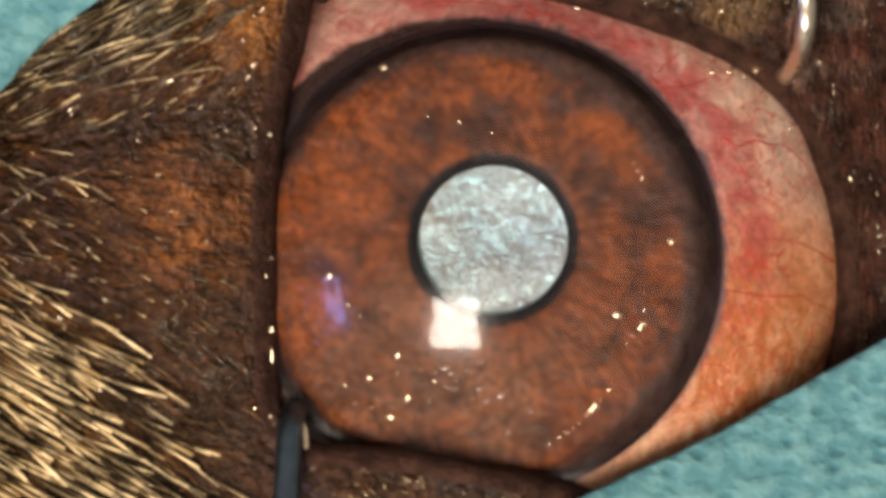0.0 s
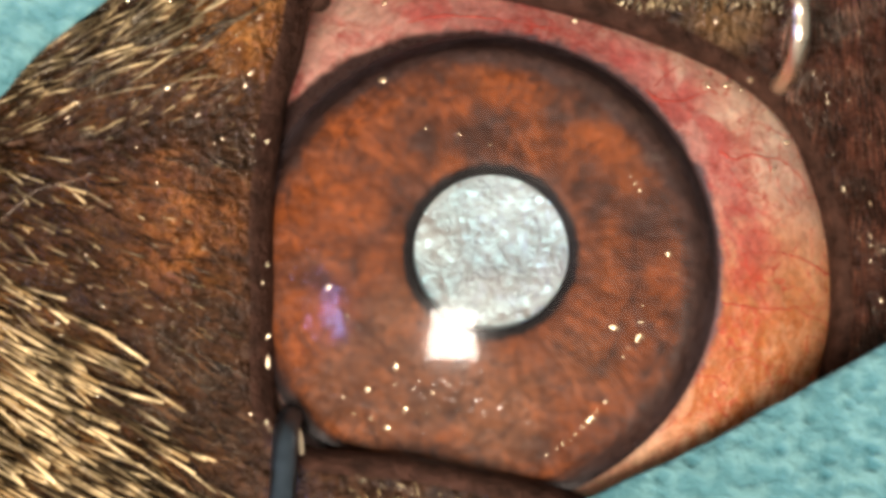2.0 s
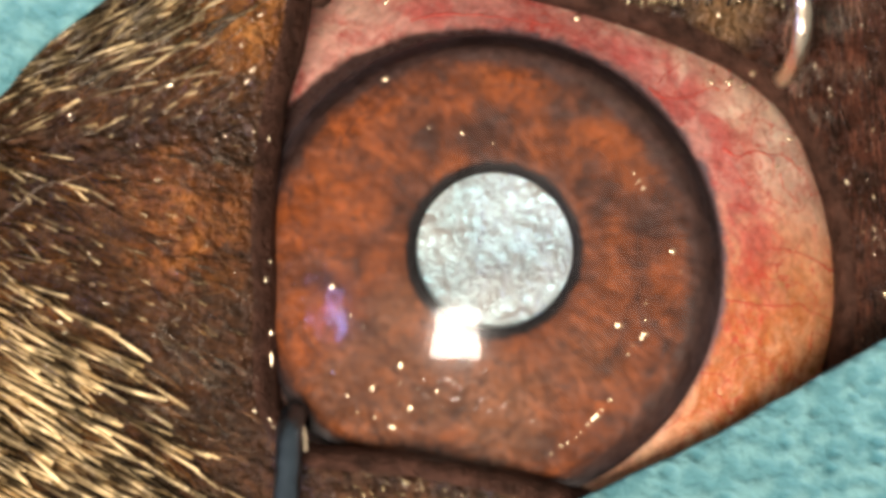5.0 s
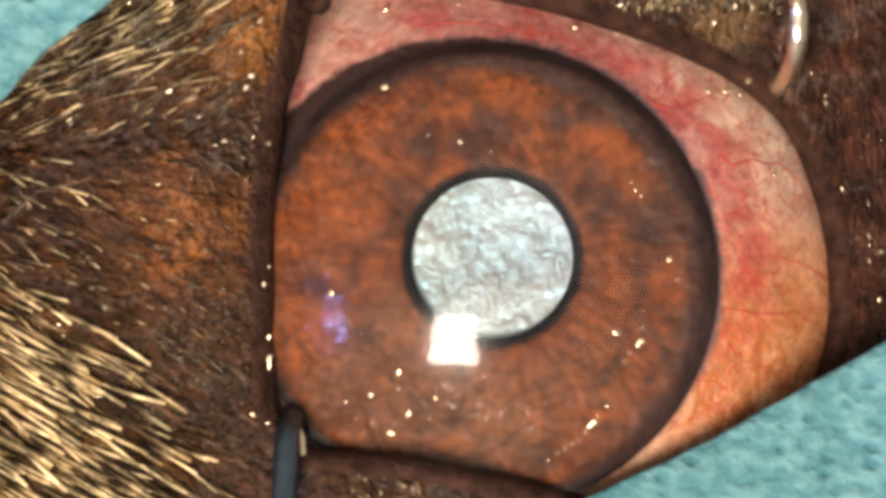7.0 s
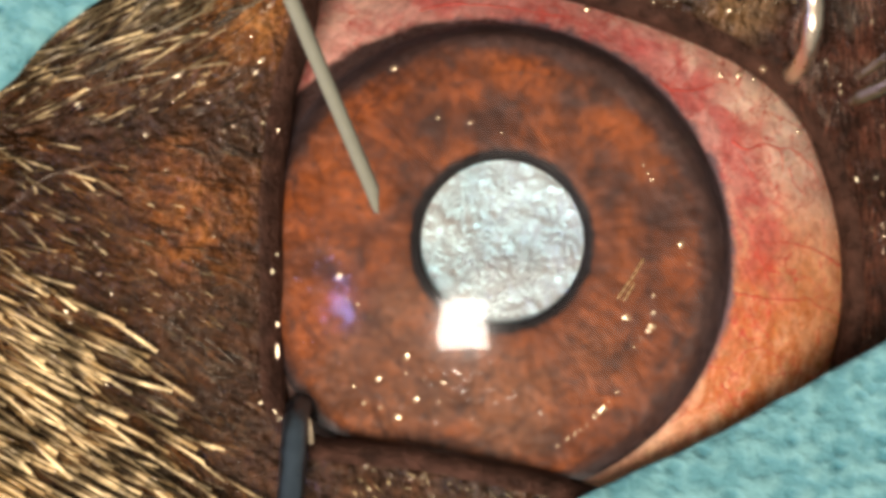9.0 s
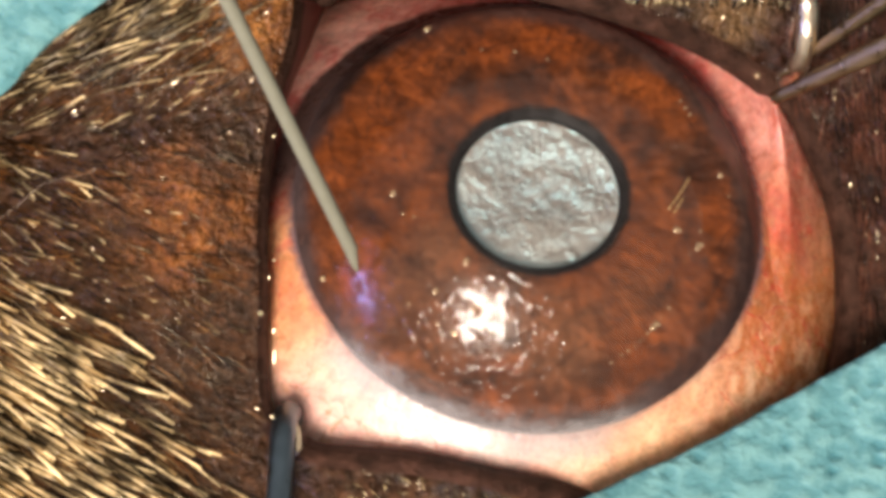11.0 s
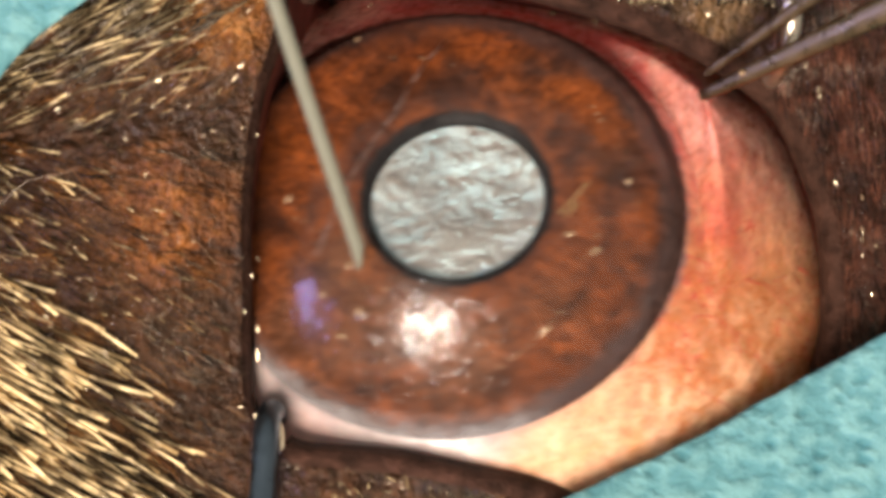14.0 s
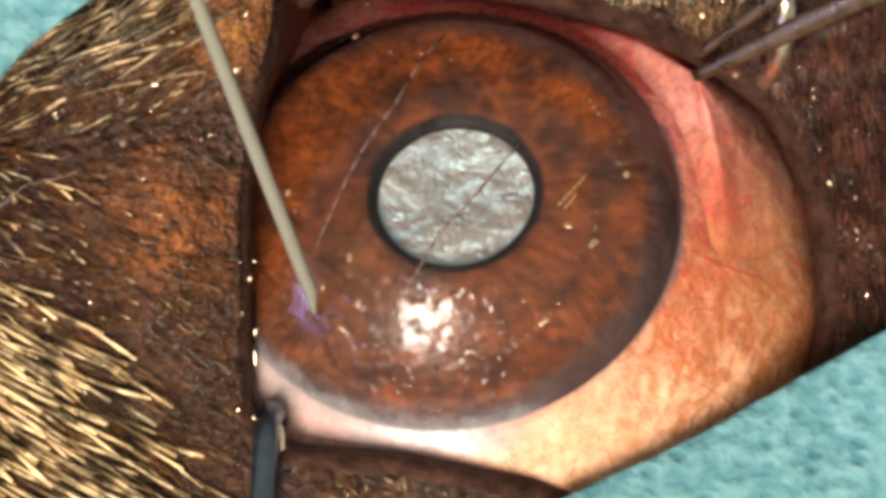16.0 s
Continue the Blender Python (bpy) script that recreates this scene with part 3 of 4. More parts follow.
def hairs(name, count, region, heading, length, width, lift, material, label, seed, curl=0.25, dense=None, clipped=False, stray=7):
    """Tapered, slightly bent hairs rooted on the skin. heading gives degrees at a place; region is x0, x1, y0, y1."""
    rnd = random.Random(seed)
    pieces, made, tries = [], 0, 0
    while made < count and tries < count * 12:
        tries += 1
        x, y = rnd.uniform(region[0], region[1]), rnd.uniform(region[2], region[3])
        if dense and rnd.random() > dense(x, y):
            continue
        root = skin_at(x, y)
        if root is None:
            continue
        made += 1
        a = radians(heading(x, y) + rnd.gauss(0, stray))
        ln = rnd.uniform(*length)
        up = rnd.uniform(*lift)
        r0 = rnd.uniform(*width) / 2
        way = Vector((math.cos(a), math.sin(a), 0))
        side = Vector((-way.y, way.x, 0))
        bend = rnd.gauss(0, curl)
        pts, rad = [], []
        ground = root.z
        for k in range(5):
            s = k / 4
            p = root + way * ln * s + side * bend * ln * s * s * 0.5
            under = skin_at(p.x, p.y)
            ground = max(under.z, ground - 0.5) if under else ground
            pts.append(Vector((p.x, p.y, ground + up * ln * (s - 0.55 * s * s) - 0.06 * (1 - s))))
            rad.append(r0 * ((0.25, 0.55, 0.85, 1.0, 0.95) if clipped else (1.0, 1.0, 0.9, 0.65, 0.12))[k])
        pieces.append(tube(pts, rad, 4, clipped))
    v, f = merge(pieces)
    ob = part(name, v, f, material, dog, label)
    ob.data.attributes.new("along", "FLOAT", "POINT").data.foreach_set("value", [k // 4 % 5 / 4 for k in range(len(v))])
    return tagged(ob, kind="stuff")


def flow(x, y):
    """Lie of the coat on the cheek: up and away above the eye corner, down and away below it."""
    if x > 10:
        return -84
    if y > 3.6:
        return 28 + 2 * (y - 4)
    return -22 - 8 * min(1, max(0, (2 - y) / 6))


def thick_low(x, y):
    edge = -10.2 - (0.5 * (y + 4) if y < -4 else 0.95 * (y + 4))
    return min(1.0, max(0.0, (edge - x) / 5.0)) ** 1.2 * min(1.0, max(0.04, (1.0 - y) / 6))


def thin_hump(x, y):
    return 1.0 - 0.84 * math.exp(-((x + 9.8) / 2.6) ** 2 - ((y - 0.8) / 3.6) ** 2)


def thick_edge(x, y):
    return min(1.0, max(0.0, (-11.5 - x) / 4))


def thick_high(x, y):
    return min(1.0, max(0.02, (y - 0.30 * (x + 16) - 3.2) / 2.2)) * min(1, max(0, (-8.2 - x) / 3.0))


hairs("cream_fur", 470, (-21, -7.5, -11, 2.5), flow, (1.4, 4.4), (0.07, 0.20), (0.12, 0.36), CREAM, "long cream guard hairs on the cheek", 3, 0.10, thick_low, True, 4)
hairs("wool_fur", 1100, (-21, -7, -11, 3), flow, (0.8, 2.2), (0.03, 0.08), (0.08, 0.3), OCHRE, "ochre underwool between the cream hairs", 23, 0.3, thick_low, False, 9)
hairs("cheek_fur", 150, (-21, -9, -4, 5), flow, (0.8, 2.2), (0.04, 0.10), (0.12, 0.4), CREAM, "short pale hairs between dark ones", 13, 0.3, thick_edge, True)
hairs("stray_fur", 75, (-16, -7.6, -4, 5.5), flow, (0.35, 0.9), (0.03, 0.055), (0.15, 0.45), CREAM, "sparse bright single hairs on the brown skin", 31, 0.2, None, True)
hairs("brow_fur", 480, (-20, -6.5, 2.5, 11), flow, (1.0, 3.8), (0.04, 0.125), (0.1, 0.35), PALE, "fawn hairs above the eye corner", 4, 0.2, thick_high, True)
hairs("short_fur", 3600, (-21, -7.8, -10.5, 10.5), flow, (0.5, 1.9), (0.025, 0.075), (0.08, 0.4), BROWN, "short dark brown hairs on the skin", 5, 0.4, thin_hump)
hairs("temple_fur", 2200, (12.0, 18, -6, 10.5), flow, (0.5, 1.7), (0.025, 0.065), (0.05, 0.25), RUSSET, "fine dark red-brown hairs beside the eye", 6, 0.15)
hairs("lid_fur", 620, (6.0, 12.3, 8.3, 11), lambda x, y: 80, (0.25, 0.8), (0.05, 0.13), (0.3, 0.9), PALE, "pale brown lashes on the upper eyelid", 7, 0.5)
hairs("lower_lid_fur", 150, (-5, 6, -11, -7.7), lambda x, y: -50, (0.2, 0.5), (0.03, 0.08), (0.2, 0.6), PALE, "sparse pale lashes on the lower eyelid", 8, 0.5)

whisker = smooth_path([(-16.68, 0.32, 2.40), (-15.27, 1.01, 2.70), (-14.07, 1.99, 3.00), (-12.67, 2.34, 3.20), (-11.49, 2.93, 3.20), (-10.30, 3.42, 2.60)])
part("whisker", *tube(whisker, [0.035] * (len(whisker) - 3) + [0.03, 0.02, 0.01], 6), BROWN, dog, "single long dark whisker")

# flat beads tilted to the lamp, added to make the wet coat's glints
rnd = random.Random(21)


def bead(c, n, r, tall=0.6, long=1.25, lie=None):
    side = (Matrix.Rotation(rnd.uniform(0, math.pi), 3, n) @ n.orthogonal()).normalized()
    up = n.cross(side)
    if lie is not None:
        way = Vector((math.cos(radians(lie)), math.sin(radians(lie)), 0))
        up = (way - n * way.dot(n)).normalized()
        side = up.cross(n)
    rings = []
    for k in range(5):
        q = math.pi / 2 * k / 4
        rings.append([c + n * (tall * r * math.sin(q)) + (side * math.cos(a) + up * long * math.sin(a)) * r * max(0.02, math.cos(q)) for a in (2 * math.pi * i / 8 for i in range(8))])
    v, f = strips(rings)
    return v, [q[::-1] for q in f]


pieces = []
for k in range(0, 520, 2):
    x, y = (rnd.gauss(-9.8, 3.6), rnd.uniform(-7, 9)) if k < 240 else (rnd.uniform(13.2, 16.4), rnd.uniform(-4, 9)) if k < 360 else (rnd.gauss(-7.6, 1.2), rnd.gauss(7.2, 1.5)) if k < 430 else (rnd.uniform(6, 12.4), rnd.uniform(7.9, 9.2))
    if -6.3 < x < 13 and k < 430:
        continue
    spot = skin_at(x, y)
    if spot:
        pieces.append(bead(spot + Vector((0, 0, rnd.uniform(0.05, 0.4))), Vector((-0.12 + rnd.gauss(0, 0.12), -0.22 + rnd.gauss(0, 0.12), 1)).normalized(), rnd.choice((0.007, 0.009, 0.012, 0.016, 0.022, 0.034)) * (1.7 if 360 <= k < 430 else 1), 0.12, rnd.uniform(1.2, 4.0), flow(x, y) + rnd.gauss(0, 14)))
for k in range(70):
    x = rnd.uniform(-5.2, 5.5)
    spot = skin_at(x, -7.35 - 0.07 * (x + 5) - rnd.uniform(0.1, 1.4))
    if spot:
        pieces.append(bead(spot + Vector((0, 0, 0.05)), Vector((-0.12 + rnd.gauss(0, 0.1), -0.22 + rnd.gauss(0, 0.1), 1)).normalized(), rnd.uniform(0.010, 0.022), 0.14, rnd.uniform(1.0, 2.5)))
for k in range(7):
    p = LOOP[inner[int(len(inner) * (0.25 + 0.7 * rnd.random()))]]
    pieces.append(bead(p + Vector((rnd.uniform(-0.5, -0.1), 0, 0.08)), Vector((-0.12, -0.22, 1)).normalized(), rnd.uniform(0.012, 0.025), 0.15, rnd.uniform(1.5, 4), 88))
# longer beads for the glints of the tear line along the inner lid
for y, r, long in ((-0.5, 0.025, 2.0), (-3.1, 0.045, 2.6), (-4.1, 0.040, 7.0)):
    p = min((LOOP[i] for i in inner), key=lambda q: abs(q.y - y))
    pieces.append(bead(p + Vector((0.05, 0, 0.10)), Vector((-0.12, -0.22, 1)).normalized(), r, 0.15, long, 88))
tagged(part("coat_glints", *merge(pieces), BEAD, dog, "tiny wet drops in the coat"), kind="stuff")

# dark raised cap added in place of the shaded pit at the eye corner
v, f = bead(Vector((-4.35, 8.72, 0.50)), Vector((0.1, 0, 1)).normalized(), 0.42, 0.9, 1.15, 60)
part("lid_pit_cap", v, f, MARGIN, dog, "dark cap standing in for the small pit in the eye corner")

# ---- eyeball ----
GLOBE, DEPTH = 12.8, 9.66
CURVE, SAG = 9.3, 3.99


def on_globe(polar, turn, out=0.0):
    r = GLOBE + out
    k = min(1.0, max(0.0, (polar - radians(41)) / radians(26)))
    wide = r * math.sin(polar) * (1 + 0.08 * k * k * (3 - 2 * k))
    return Vector((wide * math.cos(turn), wide * math.sin(turn), r * math.cos(polar) - DEPTH))


def on_cornea(unit, out=0.0):
    return Vector(unit).normalized() * (CURVE + out) - Vector((0, 0, SAG))


def on_lumps(polar, turn, out=0.0):
    """The uneven surface of the globe, smooth at the limbus."""
    p = on_globe(polar, turn)
    lump = 0.10 * noise.noise(p * 0.35) + 0.05 * noise.noise(p * 1.1)
    return on_globe(polar, turn, out + lump * min(1.0, max(0.0, (polar - radians(40.6)) / radians(9))))


def globe_rings():
    return [[on_lumps(radians(40.6 + (150 - 40.6) * (k / 59) ** 1.3), 2 * math.pi * i / 200) for i in range(200)] for k in range(60)]


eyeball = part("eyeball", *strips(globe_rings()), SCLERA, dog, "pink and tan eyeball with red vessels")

cornea_rings = [[Vector((math.sin(p) * math.cos(a) * CURVE, math.sin(p) * math.sin(a) * CURVE, math.cos(p) * CURVE - SAG)) for a in (2 * math.pi * i / 144 for i in range(144))] for p in (radians(0.02 + 64.9 * k / 47) for k in range(48))]
part("cornea", *strips(cornea_rings), CORNEA, eyeball, "clear wet cornea with a dark rim")

# the lens seen in the pupil
lens_rings = []
for k in range(24):
    r = 0.01 + 4.2 * k / 23
    lens_rings.append([(PUPIL[0] + r * math.cos(a), PUPIL[1] + r * math.sin(a), 0.10 + r * r / 40 - 0.035 * r * (math.cos(a) + math.sin(a)) * 0.7) for a in (2 * math.pi * i / 96 for i in range(96))])
part("lens", *strips(lens_rings), LENS, eyeball, "silvery crinkled cataract lens")

# the iris: overlapping pieces that slide to widen and narrow the pupil
SECTORS, REST = 44, 2.85
iris_parts = []
for k in range(SECTORS):
    mid_a = 2 * math.pi * k / SECTORS
    half = math.pi / SECTORS * 1.14
    rings = []
    for s in (0, 0.0, 0.03, 0.08, 0.16, 0.26, 0.38, 0.5, 0.62, 0.74, 0.82, 0.88, 0.94, 1.0):
        ring = []
        for i in range(7):
            a = mid_a + half * (i / 3 - 1)
            ux, uy = math.cos(a), math.sin(a)
            b = PUPIL[0] * ux + PUPIL[1] * uy
            far = -b + math.sqrt(b * b - (PUPIL[0] ** 2 + PUPIL[1] ** 2) + 8.45 ** 2)
            r = REST + (far - REST) * s
            z = 0.62 + 0.28 * min(1, s / 0.08) - 0.15 * s - 1.5 * (max(0, s - 0.86) / 0.14) ** 1.6
            if not rings:
                z -= 0.25
            z += 0.014 * (i / 3 - 1)
            ring.append((PUPIL[0] + r * ux, PUPIL[1] + r * uy, z))
        rings.append(ring)
    iris_parts.append((mid_a, part("iris_sector", *strips(rings, False), IRIS, eyeball)))

# vessels on the white of the eye
rnd = random.Random(11)
pieces = []


def vessel(polar, turn, heading, steps, r, depth=0):
    aim, sway = heading, 0.0
    pts, rad = [], []
    for k in range(steps):
        pts.append(on_lumps(polar, turn, -0.3 * r))
        rad.append(r * (1 - 0.75 * k / steps))
        sway = sway * 0.8 + rnd.gauss(0, 0.10)
        heading += sway + (aim - heading) * 0.22
        polar += 0.012 * math.cos(heading)
        if polar < radians(42):
            break
        turn += 0.012 * math.sin(heading) / math.sin(polar)
        if depth < 2 and rnd.random() < 0.03:
            vessel(polar, turn, heading + rnd.choice((-1, 1)) * rnd.uniform(0.35, 0.75), int((steps - k) * 0.7), r * 0.7, depth + 1)
    if len(pts) > 2:
        pieces.append(tube(pts, rad, 5, False))


for k in range(26):
    start = rnd.uniform(0, 2 * math.pi) if k % 2 else rnd.gauss(0.3, 0.45)
    if math.sin(start) < -0.25 and rnd.random() < 0.7:
        continue
    if rnd.random() < 0.4:
        vessel(radians(rnd.uniform(42, 48)), start, rnd.gauss(0, 0.7), rnd.randint(15, 35), rnd.uniform(0.008, 0.016))
    else:
        vessel(radians(rnd.uniform(62, 72)), start, math.pi + rnd.gauss(0, 0.4), rnd.randint(25, 50), rnd.uniform(0.010, 0.022))


def long_vessel(r, *stops):
    """A vessel through places on the globe (degrees from its pole, degrees round it), thinning along its way."""
    way = smooth_path([Vector((p, a, 0)) for p, a in stops], 10)
    pts = []
    for q in way:
        q += Vector((noise.noise(q * 0.35), 1.4 * noise.noise(q * 0.35 + Vector((9, 0, 0))), 0)) * 0.55
        pts.append(on_lumps(radians(q.x), radians(q.y), -0.25 * r))
    pieces.append(tube(pts, [0.9 * r * (1.0 - 0.5 * k / len(pts)) for k in range(len(pts))], 5, False))


long_vessel(0.045, (42.3, 48.3), (43.0, 43.9), (45.8, 41.3), (49.5, 39.9), (53.2, 37.7))
long_vessel(0.030, (43.9, 47.5), (47.9, 47.3), (51.0, 46.5))
long_vessel(0.050, (47.0, 27.8), (48.4, 24.8), (51.6, 24.3), (54.3, 23.0), (55.0, 20.6), (53.8, 18.4))
long_vessel(0.030, (54.1, 22.7), (58.7, 20.3), (61.0, 17.0), (61.3, 13.6))
long_vessel(0.024, (55.8, 18.6), (55.7, 15.6), (57.4, 12.9))
long_vessel(0.026, (47.1, 23.2), (48.1, 18.6), (50.6, 16.6), (52.4, 13.7), (54.6, 12.5))
long_vessel(0.022, (45.7, 14.4), (49.4, 11.7), (51.4, 8.9))
long_vessel(0.036, (65.1, 0.7), (60.0, 2.1), (56.0, 3.6), (51.1, 4.3), (45.5, 4.4))
long_vessel(0.022, (55.6, 3.7), (56.4, 4.8), (56.9, 6.3))
long_vessel(0.026, (46.1, 3.6), (47.3, -1.0), (49.2, -4.1), (50.6, -6.5))
long_vessel(0.036, (41.9, -7.3), (46.4, -7.3), (51.3, -6.8), (54.3, -6.7), (55.5, -5.7), (59.7, -6.5), (66.2, -7.7))
long_vessel(0.022, (61.2, -13.0), (59.9, -11.9), (60.4, -10.4), (66.6, -10.5))
long_vessel(0.032, (46.4, -21.3), (47.2, -19.5), (49.2, -17.9), (52.4, -17.7), (54.6, -19.6), (55.8, -20.7))
long_vessel(0.030, (41.2, -25.7), (44.9, -24.2), (47.7, -24.8))
long_vessel(0.034, (45.2, -28.0), (47.9, -29.3), (50.3, -30.2))
long_vessel(0.040, (46.1, 106.6), (45.7, 99.1), (44.4, 89.0), (44.0, 79.8), (43.8, 70.4), (43.4, 61.6))
long_vessel(0.030, (43.1, 79.6), (44.8, 72.8), (44.8, 66.7))
tagged(part("blood_vessels", *merge(pieces), VESSEL, eyeball, "fine branching red vessels"), kind="stuff")

# beads of fluid on the cornea and conjunctiva, tilted to the lamp as glints
pieces = []
for u in [(-0.202, 0.502, 0.841), (-0.081, 0.478, 0.875), (0.037, 0.437, 0.898), (-0.373, 0.706, 0.602), (0.561, 0.335, 0.757), (0.578, 0.305, 0.757), (0.595, 0.280, 0.753), (0.248, -0.707, 0.662), (0.286, -0.680, 0.675), (0.385, -0.602, 0.699), (0.470, -0.508, 0.722), (-0.511, -0.491, 0.706), (-0.474, -0.553, 0.685), (-0.276, -0.543, 0.793), (-0.345, -0.609, 0.714), (0.597, -0.266, 0.757), (0.603, -0.151, 0.784), (-0.806, -0.302, 0.509), (-0.409, -0.571, 0.711), (0.704, 0.045, 0.709), (0.736, -0.027, 0.676), (-0.310, -0.388, 0.868), (-0.195, -0.554, 0.809), (0.501, -0.238, 0.832), (0.311, -0.665, 0.679), (0.337, -0.648, 0.683), (0.358, -0.629, 0.690), (0.406, -0.581, 0.705), (0.438, -0.545, 0.714), (0.421, -0.568, 0.707), (0.533, -0.341, 0.775), (0.554, -0.309, 0.773), (0.586, -0.281, 0.760), (0.601, -0.214, 0.770), (-0.533, -0.175, 0.828), (-0.494, -0.197, 0.847), (-0.447, -0.240, 0.862), (-0.565, -0.090, 0.820), (-0.311, -0.450, 0.837), (-0.247, -0.471, 0.847), (-0.173, -0.482, 0.859), (-0.110, -0.452, 0.885), (-0.418, -0.468, 0.779)]:
    pieces.append(bead(on_cornea(u, 0.01), Vector(u).normalized().lerp(Vector((-0.15, -0.3, 0.95)), 0.8).normalized(), rnd.choice((0.03, 0.04, 0.05, 0.07, 0.10)), 0.2, rnd.uniform(1.0, 1.7)))
for polar, turn in ((50, 62), (52, 40), (55, 38), (57, 36), (49, 95), (51, 110), (60, 24), (55, 20), (47, 70)):
    p = on_globe(radians(polar), radians(turn), 0.1)
    pieces.append(bead(p, (p - Vector((0, 0, -9.66))).normalized().lerp(Vector((-0.15, -0.25, 0.95)), 0.85).normalized(), rnd.uniform(0.04, 0.09), 0.2, rnd.uniform(1.2, 2.6)))
tagged(part("fluid_beads", *merge(pieces), BEAD, eyeball, "tiny beads of fluid on the cornea"), kind="stuff")


# grooves that the needle cuts into the cornea, piece by piece
def groove(way, first, last):
    pts = []
    for a, b in zip(way, way[1:]):
        for k in range(3):
            pts.append(on_cornea(Vector(a).lerp(Vector(b), k / 3), 0.0))
    pts.append(on_cornea(way[-1], 0.0))
    made = []
    for i in range(len(pts) - 1):
        ob = part("groove", *tube((pts[i], (pts[i] + pts[i + 1]) / 2 * 1.0005, pts[i + 1]), (0.036, 0.040, 0.036), 6), CUT, eyeball)
        made.append((ob, first + (last - first) * i / (len(pts) - 1)))
    return made


grooves = groove([(-0.444, -0.333, 0.832), (-0.379, -0.202, 0.903), (-0.277, 0.008, 0.961), (-0.158, 0.211, 0.965), (-0.006, 0.593, 0.805)], 12.45, 13.25)
grooves += groove([(-0.102, -0.528, 0.843), (-0.037, -0.438, 0.898), (0.036, -0.320, 0.947), (0.139, -0.212, 0.967), (0.319, 0.051, 0.947)], 14.6, 15.1)

scratch = groove([(0.467, -0.169, 0.868), (0.518, -0.095, 0.850), (0.563, -0.018, 0.826)], 8.55, 8.65)
scratch += groove([(0.490, -0.175, 0.854), (0.530, -0.110, 0.841)], 8.55, 8.65)
for ob, _ in scratch:
    ob.data.materials[0] = SCRAPE
grooves += scratch

# ridge of conjunctiva drawn up by the forceps: a tent that slides over the globe, its far foot under the lid
CENTRE = Vector((0, 0, -DEPTH))
GRIP_POLAR, GRIP_TURN, GRIP_REACH = radians(41.0), radians(25), 14.9
FOOT_POLAR = radians(47.0)
GRIP_TIP = CENTRE + GRIP_REACH * Vector((math.sin(GRIP_POLAR) * math.cos(GRIP_TURN), math.sin(GRIP_POLAR) * math.sin(GRIP_TURN), math.cos(GRIP_POLAR)))
DRAW = GRIP_TIP - on_globe(FOOT_POLAR, GRIP_TURN)


def tent(c, d, s):
    """A place on the tent: c along the limbus, d away from it, s from the grip (0) to the foot (1)."""
    wide = (8.0 if c > 0 else 9.0) + 0.6 * noise.noise(Vector((c * 1.5, d * 1.5, 3)))
    rise = min(1.0, max(0.0, d / 0.8))
    deep = 1.1 + 0.5 * abs(c) + 6.6 * rise * rise * (3 - 2 * rise)
    along, away = s * c * wide, s * d * deep
    away += 0.05 * along * along / 7.5 if along < 0 else 0.0
    polar = FOOT_POLAR + away / GLOBE
    p = on_globe(polar, GRIP_TURN + along / (GLOBE * math.sin(polar)), 0.05 - 0.75 * s ** 5)
    fade = max(0.0, 1 - s) * min(1.0, s * 4) * min(1.0, 1.5 * c * c)
    crest = (0.14 * math.exp(-((away + 0.55 * along) / 0.8) ** 2) if along < 0 else 0.15 * math.exp(-((away - 0.05 * along) / 0.5) ** 2)) * fade
    crest += 0.3 * (1 - s) * s * noise.noise(Vector((c * 2.2, d * 2.2, s * 1.5)))
    return p + DRAW * (0.3 * (1 - s) ** 5 + 0.7 * (1 - s) ** (2.0 - 1.0 * max(0.0, d) ** 2)) + (p - CENTRE).normalized() * crest


fold_rings = [[tent(math.cos(a), math.sin(a), s) for a in (2 * math.pi * i / 120 for i in range(120))] for s in (0.012 + 0.988 * (k / 47) ** 1.25 for k in range(48))]
fold_v, fold_f = strips(fold_rings)
fold_f.append(tuple(range(120)))
fold = part("conjunctival_fold", fold_v, fold_f, FOLD, eyeball, "pink conjunctiva pinched up by forceps")

# ---- drape ----
DRAPE_EDGE = [(-16.86, 3.77, 2.60), (-15.48, 5.11, 2.60), (-14.69, 6.10, 2.60), (-13.30, 7.52, 2.60), (-11.63, 8.71, 2.60), (-8.98, 10.90, 2.20), (0.32, 15.30, 1.50), (14.32, 14.82, 0.00), (20.32, 6.82, 0.00), (19.52, -0.78, 0.00), (15.68, -3.28, 0.00), (13.91, -4.28, 0.20), (12.29, -5.17, 0.50), (9.26, -6.84, 1.30), (6.85, -7.90, 1.90), (5.26, -8.60, 2.40), (3.08, -9.84, 2.80), (-1.65, -12.59, 3.00), (-9.53, -13.97, 3.00), (-17.02, -12.00, 3.00), (-19.80, -3.14, 2.80)]
DL = smooth_loop(DRAPE_EDGE, 260)
DD, DR = outward(DL)


def drape_ring(d, dz):
    ring = []
    for p, a, b in zip(DL, DD, DR):
        k = min(1.0, max(0.0, (d - 3) / 20))
        q = p + (a * (1 - k) + b * k).normalized() * d
        w = 0.18 * noise.noise(q * 0.35) + 0.07 * noise.noise(q * 1.3)
        if d > 15:
            w += 3 * noise.noise(q * 0.03)
        q2 = q + a * (0.10 * noise.noise(p * 0.8))
        ring.append((q2.x, q2.y, p.z + dz + w))
    return ring


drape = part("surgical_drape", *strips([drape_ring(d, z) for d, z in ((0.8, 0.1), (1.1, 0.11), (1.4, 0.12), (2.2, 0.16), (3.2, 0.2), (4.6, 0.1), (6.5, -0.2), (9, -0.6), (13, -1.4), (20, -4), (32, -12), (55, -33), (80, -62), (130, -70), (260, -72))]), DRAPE)
